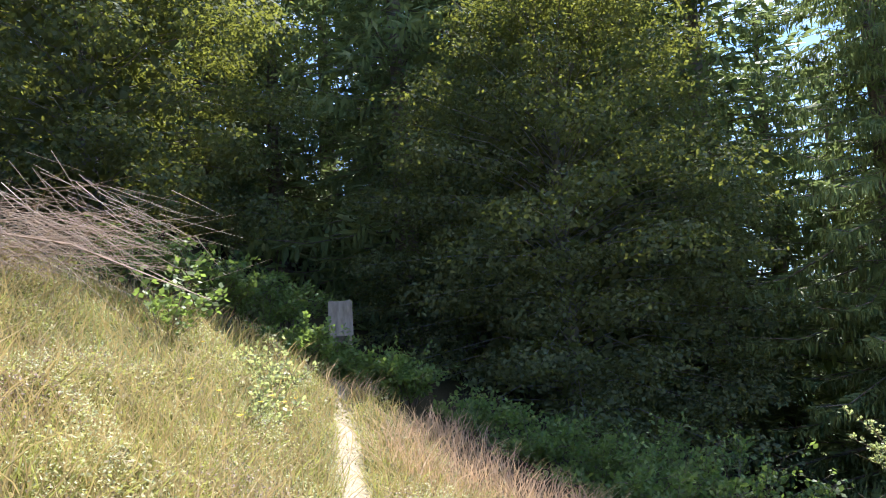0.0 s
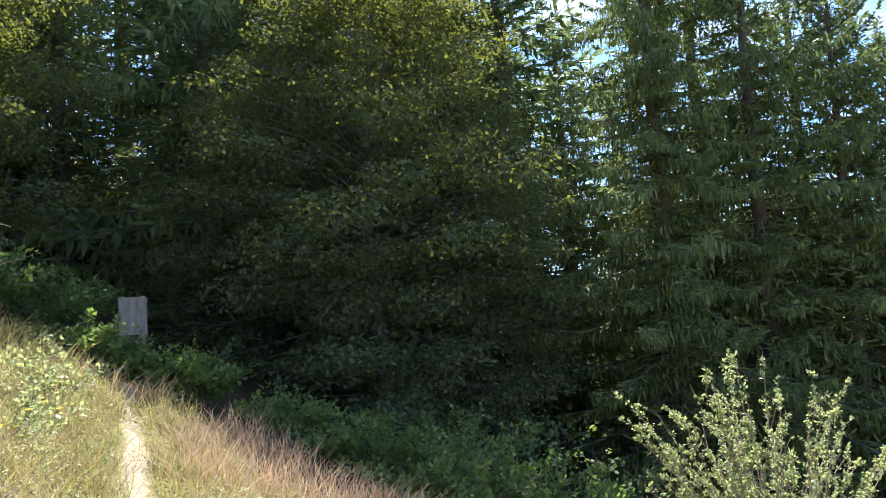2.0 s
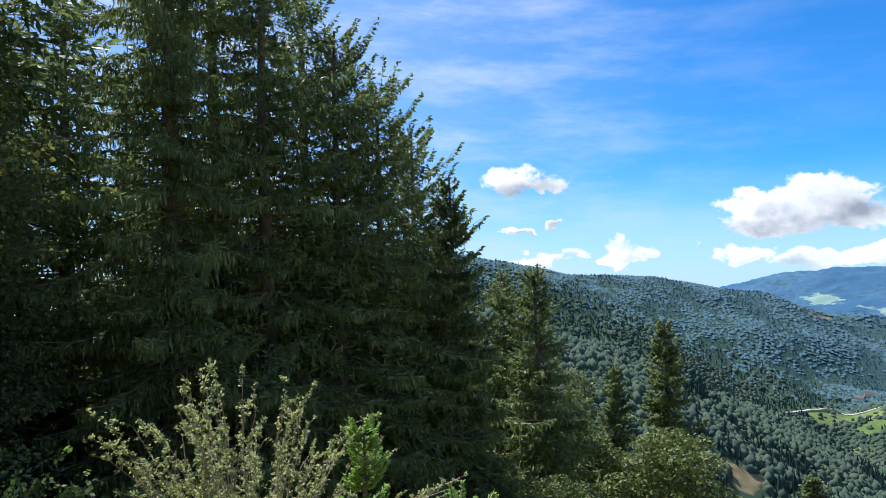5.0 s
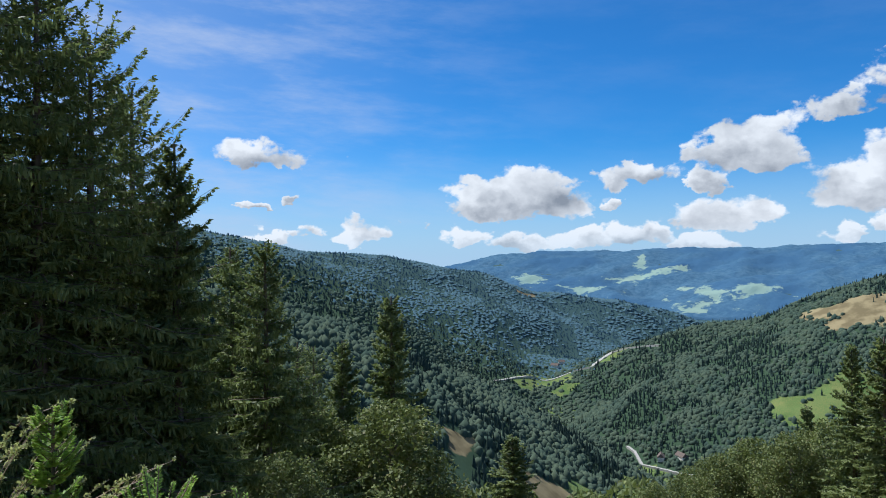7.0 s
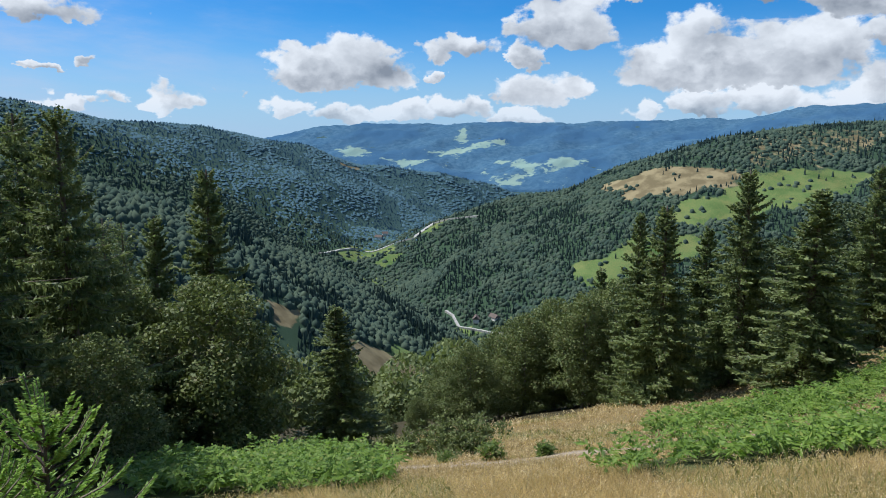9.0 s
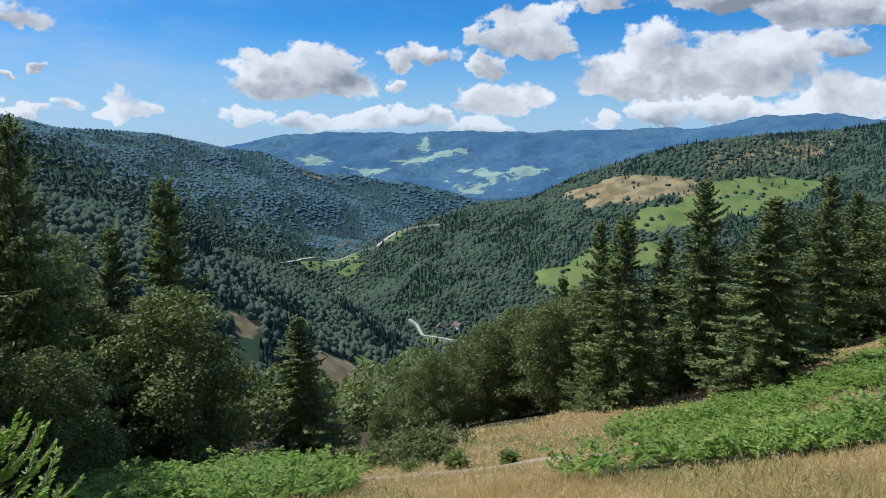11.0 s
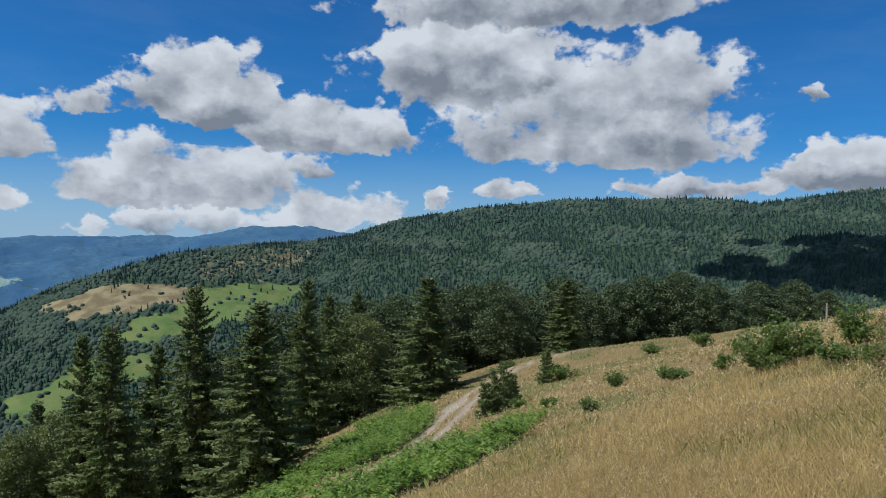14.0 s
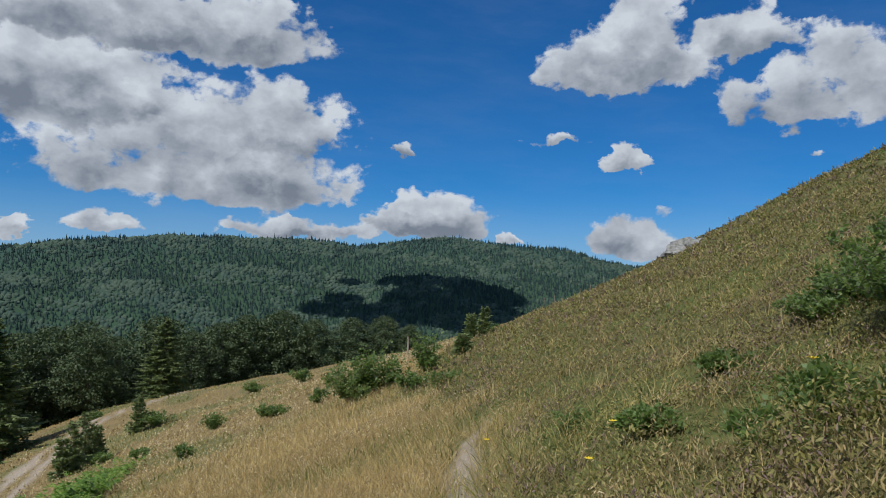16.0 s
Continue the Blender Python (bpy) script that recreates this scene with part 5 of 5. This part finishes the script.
# ---- far valley: road and farms ----
def valley_road(points, half, label):
    line = np.array(points, float)
    t = np.linspace(0, len(line) - 1, 90)
    x, y = np.interp(t, np.arange(len(line)), line[:, 0]), np.interp(t, np.arange(len(line)), line[:, 1])
    dx, dy = np.gradient(x), np.gradient(y)
    ln = np.hypot(dx, dy)
    nx, ny = -dy / ln * half, dx / ln * half
    z = np.maximum(np.maximum(ground_height(x + nx, y + ny), ground_height(x - nx, y - ny)), ground_height(x, y)) + 1.5
    v = np.concatenate([np.stack([x + nx, y + ny, z], 1), np.stack([x - nx, y - ny, z], 1), np.stack([x + nx, y + ny, z - 6], 1), np.stack([x - nx, y - ny, z - 6], 1)])
    i = np.arange(89)
    f = np.concatenate([np.stack([i, i + 90, i + 91, i + 1], 1), np.stack([i + 180, i, i + 1, i + 181], 1), np.stack([i + 90, i + 270, i + 271, i + 91], 1)])
    tagged(new("road", make_mesh("road", v, f, road_grey)), label, "road", kind="structure")


valley_road(VALLEY_ROAD, 4.0, "pale road winding along the valley floor")
valley_road(VILLAGE_ROAD, 2.2, "narrow pale lane past the farms on the valley floor")


def farmhouse(seed, length, width, wall_h, roof_h):
    top = new("farmhouse")
    bm = bmesh.new()
    bmesh.ops.create_cube(bm, size=1.0, matrix=Matrix.Translation((0, 0, wall_h / 2 - 1)) @ Matrix.Diagonal((length, width, wall_h + 2, 1)))
    me = bpy.data.meshes.new("wall")
    bm.to_mesh(me), bm.free()
    me.materials.append(wall_plaster)
    ob = new("wall", me)
    ob.parent = top
    l, w2 = length / 2 + 0.7, width / 2 + 0.9
    v = [(-l, -w2, wall_h - 0.6), (l, -w2, wall_h - 0.6), (l, w2, wall_h - 0.6), (-l, w2, wall_h - 0.6), (-l, 0, wall_h + roof_h), (l, 0, wall_h + roof_h)]
    me = bpy.data.meshes.new("roof")
    me.from_pydata(v, [], [(0, 1, 5, 4), (2, 3, 4, 5), (0, 4, 3), (1, 2, 5), (0, 3, 2, 1)])
    me.materials.append(roof_tile)
    ob = new("roof", me)
    ob.parent = top
    return top


for k, (x, y) in enumerate([(1150, 8), (1140, -22), (1880, 275), (1910, 262)]):
    house = farmhouse(k, 15 + 3 * (k % 3), 10, 5.5, 5)
    house.matrix_basis = Matrix.Translation((x, y, ground_at(x, y))) @ Matrix.Rotation(0.6 * k, 4, "Z")
    tagged(house, "white farmhouse with a brown roof on the valley floor", "house", "houses in the valley")


# ---- grasses, bracken, heath: too many to count ----
def stuff(name, vf, mat, label, category):
    return tagged(new(name, make_mesh(name, vf[0], vf[1], mat, False)), label, category, kind="stuff")


def on_ground(x, y, sink=0.03):
    return np.stack([x, y, ground_height(x, y) - sink], 1)


def turf(name, mat, label, rng, a0, a1, r0, r1, near, rel, weight, tall, lean=0.35, one_triangle=False, wide=0.0011, thin=0.007):
    p = scatter_polar(rng, a0, a1, r0, r1, near, rel)
    x, y, s = p.T
    keep = rng.uniform(0, 1, len(x)) < weight(x, y)
    x, y = x[keep], y[keep]
    n, r = len(x), np.hypot(x, y)
    b = on_ground(x, y)
    gust = np.stack([waves(x, y, 5, 41), waves(x, y, 5, 42)], 1) * 0.35
    way = unit(np.concatenate([rng.normal(0, lean, (n, 2)) + gust, np.ones((n, 1))], 1))
    ln = tall(x, y) * rng.uniform(0.55, 1.3, n)
    wd = np.maximum(thin, wide * r) * rng.uniform(0.7, 1.5, n)
    sd = unit(np.cross(way, rng.normal(size=(n, 3))))
    bend = np.concatenate([rng.normal(0, 0.3, (n, 2)), np.full((n, 1), -0.12)], 1) * ln[:, None]
    if one_triangle:
        v = np.stack([b - sd * wd[:, None] * 0.6, b + sd * wd[:, None] * 0.6, b + way * ln[:, None] + bend * 0.5], 1).reshape(-1, 3)
        f = np.arange(3 * n).reshape(-1, 3)
        return stuff(name, (v, f), mat, label, "grass")
    return stuff(name, strips(b, way, ln, wd, sd, bend), mat, label, "grass")


rng = np.random.RandomState(77)
cov = lambda x, y: ground_cover(x, y)
south = lambda x, y: np.clip((3.0 - y) / 3.0 + np.clip((x - 4) / 3, 0, 1), 0, 1)
north = lambda x, y: 1 - south(x, y)
clear = lambda c: 1 - np.clip(c[:, 2] * 1.2, 0, 1)


def dry_weight(x, y):
    c = cov(x, y)
    return np.clip(c[:, 0] + 0.25 * c[:, 1], 0, 1) * (1 - 0.97 * c[:, 3]) * clear(c) * south(x, y) * (1 - 0.8 * patch_mask(x, y, BRACKEN, 0.25, 9))


def green_weight(x, y):
    c = cov(x, y)
    return np.clip(c[:, 1] * 0.8, 0, 1) * clear(c) * south(x, y) * (1 - c[:, 3]) * (1 - 0.6 * patch_mask(x, y, BRACKEN, 0.25, 9))


def bank_weight(x, y):
    c = cov(x, y)
    return np.clip(c[:, 0] + c[:, 1], 0, 1) * clear(c) * north(x, y)


def heath_weight(x, y):
    c = cov(x, y)
    return np.clip(c[:, 3] * 1.2, 0, 1) * clear(c)


tall_dry = lambda x, y: (0.36 + 0.10 * waves(x, y, 6, 51)) * np.interp(x, [14, 20], [1.0, 0.45])
turf("dry_grass", dry_blade, "tall golden dry meadow grass beside the path", rng, 45, 205, 0.9, 20, 0.04, 0.0050, dry_weight, tall_dry, wide=0.00055, thin=0.003)
turf("dry_grass", dry_blade, "golden dry grass over the wide slope", rng, 55, 200, 20, 95, 0.09, 0.0043, dry_weight, tall_dry, one_triangle=True, wide=0.0009)
turf("green_grass", green_blade, "green grass between the dry tufts", rng, 45, 200, 3.5, 80, 0.06, 0.0075, green_weight, lambda x, y: 0.3 + 0 * x, wide=0.0016)
turf("bank_grass", green_blade, "yellow-green sunlit grass and herbs on the bank", rng, -60, 45, 0.9, 16, 0.05, 0.0125, bank_weight, lambda x, y: 0.32 + 0.14 * waves(x, y, 3, 52))
turf("bank_dry_grass", bank_straw, "dry straw-coloured grass on the bank", rng, -60, 45, 0.9, 16, 0.06, 0.0105, bank_weight, lambda x, y: 0.46 + 0.1 * waves(x, y, 3, 52))
turf("reddish_grass", pink_blade, "feathery reddish grass tufts beside the footpath", rng, -12, 22, 6.5, 13, 0.045, 0.0075, lambda x, y: clear(cov(x, y)) * patch_mask(x, y, [(-0.1, 10.3, 0.9, 2.0, 0), (1.2, 9.4, 1.4, 1.2, 0), (2.4, 8.8, 1.0, 0.8, 0), (-1.9, 13.2, 0.4, 1.2, 0)], 0.4, 2), lambda x, y: 0.62 + 0 * x, wide=0.0008)
turf("heath_grass", dry_blade, "thin grass standing among the heather", rng, 150, 205, 3.5, 60, 0.05, 0.0085, lambda x, y: 0.2 * heath_weight(x, y), lambda x, y: 0.3 + 0 * x, wide=0.0007, thin=0.004)


turf("meadow_grass", dry_blade, "dry grass on the slope above the path", rng, 200, 305, 0.9, 22, 0.13, 0.008, lambda x, y: clear(cov(x, y)), lambda x, y: 0.32 + 0 * x, one_triangle=True, wide=0.0015, thin=0.012)


def herbs(name, mat, label, rng, a0, a1, r0, r1, near, rel, weight, size, tall, slim=0.45, upright=0.35):
    """Leafy herbs: little sprays of pointed leaves."""
    p = scatter_polar(rng, a0, a1, r0, r1, near, rel)
    x, y, _ = p.T
    keep = rng.uniform(0, 1, len(x)) < weight(x, y)
    b = np.repeat(on_ground(x[keep], y[keep]), 7, 0)
    n = len(b)
    hump = np.clip(0.55 + waves(b[:, 0], b[:, 1], 1.7, 74), 0.15, 1.4)
    b = b + np.stack([rng.normal(0, size, n), rng.normal(0, size, n), rng.uniform(0.02, tall, n) * hump], 1)
    way = unit(rng.normal(size=(n, 3)) * [1, 1, 0.4] + [0, 0, upright])
    side = unit(np.cross(way, rng.normal(0, 0.5, (n, 3)) + [0, 0, 1.0]))
    grow = np.maximum(1.0, np.hypot(b[:, 0], b[:, 1]) / 10.0)
    ln = size * rng.uniform(0.6, 1.4, n) * grow
    return stuff(name, diamonds(b, way, ln, ln * slim, side), mat, label, "plant")


clumpy = lambda x, y, size, seed, cut: np.clip((waves(x, y, size, seed) - cut) * 6, 0, 1)
herbs("heath", heather, "olive-brown heather covering the steep slope", rng, 150, 205, 1.2, 125, 0.045, 0.0100, heath_weight, 0.040, 0.26, 0.28, 0.8)
herbs("heath_tufts", bank_straw, "dry straw-coloured tufts among the heather", rng, 150, 205, 2.0, 100, 0.06, 0.012, lambda x, y: heath_weight(x, y) * clumpy(x, y, 2.0, 81, 0.05), 0.046, 0.46, 0.22, 1.2)
herbs("heath_herbs", bramble_leaf, "green bilberry and herbs among the heather", rng, 150, 205, 1.2, 45, 0.07, 0.012, lambda x, y: heath_weight(x, y) * clumpy(x, y, 2.2, 71, 0.06), 0.035, 0.22)
herbs("bank_herbs", herb_leaf, "yellow-green herbs on the sunny bank", rng, -50, 10, 1.2, 15, 0.05, 0.0085, lambda x, y: bank_weight(x, y) * clumpy(x, y, 1.8, 72, -0.1), 0.035, 0.40)
herbs("pale_herbs", pale_herb, "pale grey-green herbs in flower on the sunny bank", rng, -45, 12, 3.0, 15, 0.05, 0.0085, lambda x, y: bank_weight(x, y) * clumpy(x, y, 1.1, 75, 0.05), 0.022, 0.55)
herbs("faded_herbs", brown_herb, "faded brown and purplish herbs on the sunny bank", rng, -45, 12, 3.0, 15, 0.05, 0.0085, lambda x, y: bank_weight(x, y) * clumpy(x, y, 1.3, 76, -0.05), 0.024, 0.45)
herbs("faded_heath", brown_herb, "faded brown heather mounds on the steep slope", rng, 150, 205, 3.5, 110, 0.06, 0.012, lambda x, y: heath_weight(x, y) * clumpy(x, y, 3.0, 77, 0.02), 0.042, 0.34, 0.3, 0.8)
herbs("yellow_heath", herb_leaf, "yellow-green bilberry mounds on the steep slope", rng, 150, 205, 3.5, 90, 0.06, 0.012, lambda x, y: heath_weight(x, y) * clumpy(x, y, 2.4, 78, 0.02), 0.042, 0.40, 0.34, 0.7)
herbs("bank_heather", heather, "tufts of heather on the sunny bank", rng, -45, 5, 3.0, 15, 0.05, 0.009, lambda x, y: bank_weight(x, y) * clumpy(x, y, 1.5, 73, 0.1), 0.05, 0.3)


def head_weight(x, y):
    return dry_weight(x, y) * np.clip(0.62 + 0.8 * waves(x, y, 7, 79), 0.1, 1)


herbs("grass_heads", seed_head_straw, "pale seed heads over the dry meadow grass", rng, 55, 200, 3.0, 60, 0.10, 0.0105, head_weight, 0.026, 0.52, 0.3, 0.9)
herbs("brown_grass_heads", bank_straw, "brown seed heads over the dry meadow grass", rng, 55, 200, 3.0, 60, 0.10, 0.0125, lambda x, y: dry_weight(x, y) * clumpy(x, y, 5.0, 80, -0.1), 0.034, 0.46, 0.3, 0.9)


def bracken(rng):
    """Bracken: arching fronds with side leaflets."""
    p = scatter_polar(rng, 50, 142, 12, 72, 0.48, 0.0125)
    x, y, _ = p.T
    c = cov(x, y)
    keep = (rng.uniform(0, 1, len(x)) < patch_mask(x, y, BRACKEN, 0.3, 8) * 1.15) & (c[:, 2] < 0.25)
    x, y = x[keep], y[keep]
    b = np.repeat(on_ground(x, y), 4, 0)
    n = len(b)
    a = rng.uniform(0, 6.283, n)
    out = flat_dirs(a)
    ln = rng.uniform(0.6, 1.15, n) * (1 + 0.5 * waves(b[:, 0], b[:, 1], 5, 61))
    tang = np.stack([-out[:, 1], out[:, 0], 0 * a], 1)
    up = np.array([[0, 0, 1.0]])
    stem = lambda t: b + out * (ln * 0.75 * t)[:, None] + up * (ln * (1.25 * t - 0.55 * t * t))[:, None] + up * 0.1
    parts = []
    for t in (0.26, 0.36, 0.46, 0.56, 0.66, 0.76, 0.86, 0.94):
        q = stem(np.full(n, t))
        w = ln * 0.42 * (1.15 - t)
        for sgn in (-1, 1):
            way = unit(tang * sgn + out * 0.35 + up * rng.normal(-0.1, 0.45, n)[:, None])
            parts.append(diamonds(q, way, w * 0.95, ln * 0.085, unit(out + up * rng.normal(0.1, 0.7, n)[:, None])))
    parts.append(diamonds(stem(np.full(n, 0.8)), unit(out + up * -0.1), ln * 0.3, ln * 0.12, tang))
    return stuff("bracken", join(parts), fern_leaf, "bright green bracken in bands along the track", "fern")


bracken(np.random.RandomState(78))


def flower(k, a, d):
    r2 = np.random.RandomState(300 + k)
    top = new("yellow_flower")
    h = r2.uniform(0.35, 0.55)
    part("stalk", sticks(np.array([[0, 0, 0.0]]), np.array([[0.02, 0.01, h]]), [0.004], [0.002]), green_blade, top)
    ang2 = np.arange(9) * 0.698
    w = flat_dirs(ang2) + np.array([[0, 0, 0.35]])
    c0 = np.repeat(np.array([[0.02, 0.01, h]]), 9, 0)
    part("blossom", diamonds(c0, unit(w), np.full(9, 0.04), np.full(9, 0.02), np.stack([-np.sin(ang2), np.cos(ang2), 0 * ang2], 1)), flower_yellow, top)
    put(top, a, d, "yellow daisy-like flower on a thin stalk", "flower", "flowers on the bank", sink=0.02)


for k, (a, d) in enumerate([(-15, 7.5), (-13.2, 8.2), (-14.2, 7.9), (-18, 6.6), (-16.6, 6.2), (-12.4, 8.8), (-20, 7.2), (171, 5.6), (172.5, 6.2), (164, 7.5), (184, 5.2), (-19, 9.5)]):
    flower(k, a, d)


def shadow_cloud():
    """Cumulus added high out of view so that its shadow lies on the wooded mountain beyond."""
    rng2 = np.random.RandomState(12)
    bm = bmesh.new()
    for k in range(26):
        x, y = rng2.uniform(-270, 270), rng2.uniform(-125, 125)
        y = y + 0.25 * x * (x < 0)
        bmesh.ops.create_icosphere(bm, subdivisions=2, radius=rng2.uniform(45, 85) * (1.15 - abs(x) / 420), matrix=Matrix.Translation((x, y, rng2.uniform(0, 50))) @ Matrix.Diagonal((1, 1, 0.6, 1)))
    for q in bm.verts:
        q.co = q.co * (1 + 0.07 * noise.noise(q.co * 0.02))
    m, n = material("cloud_white")
    finish(n, n.node("ShaderNodeBsdfPrincipled", {"Base Color": n.mix(n.noise(n.node("ShaderNodeNewGeometry").outputs["Position"], 0.02), (0.78, 0.79, 0.80, 1), (0.88, 0.88, 0.88, 1)), "Roughness": 1.0, "Specular IOR Level": 0.0}).outputs[0])
    me = bpy.data.meshes.new("cloud")
    bm.to_mesh(me), bm.free()
    me.materials.append(m)
    ob = new("cloud", me)
    ob.matrix_basis = Matrix.Translation((775, -650, 1110))
    tagged(ob, "white cumulus cloud added out of view to shade the mountain", "cloud", kind="structure")


shadow_cloud()
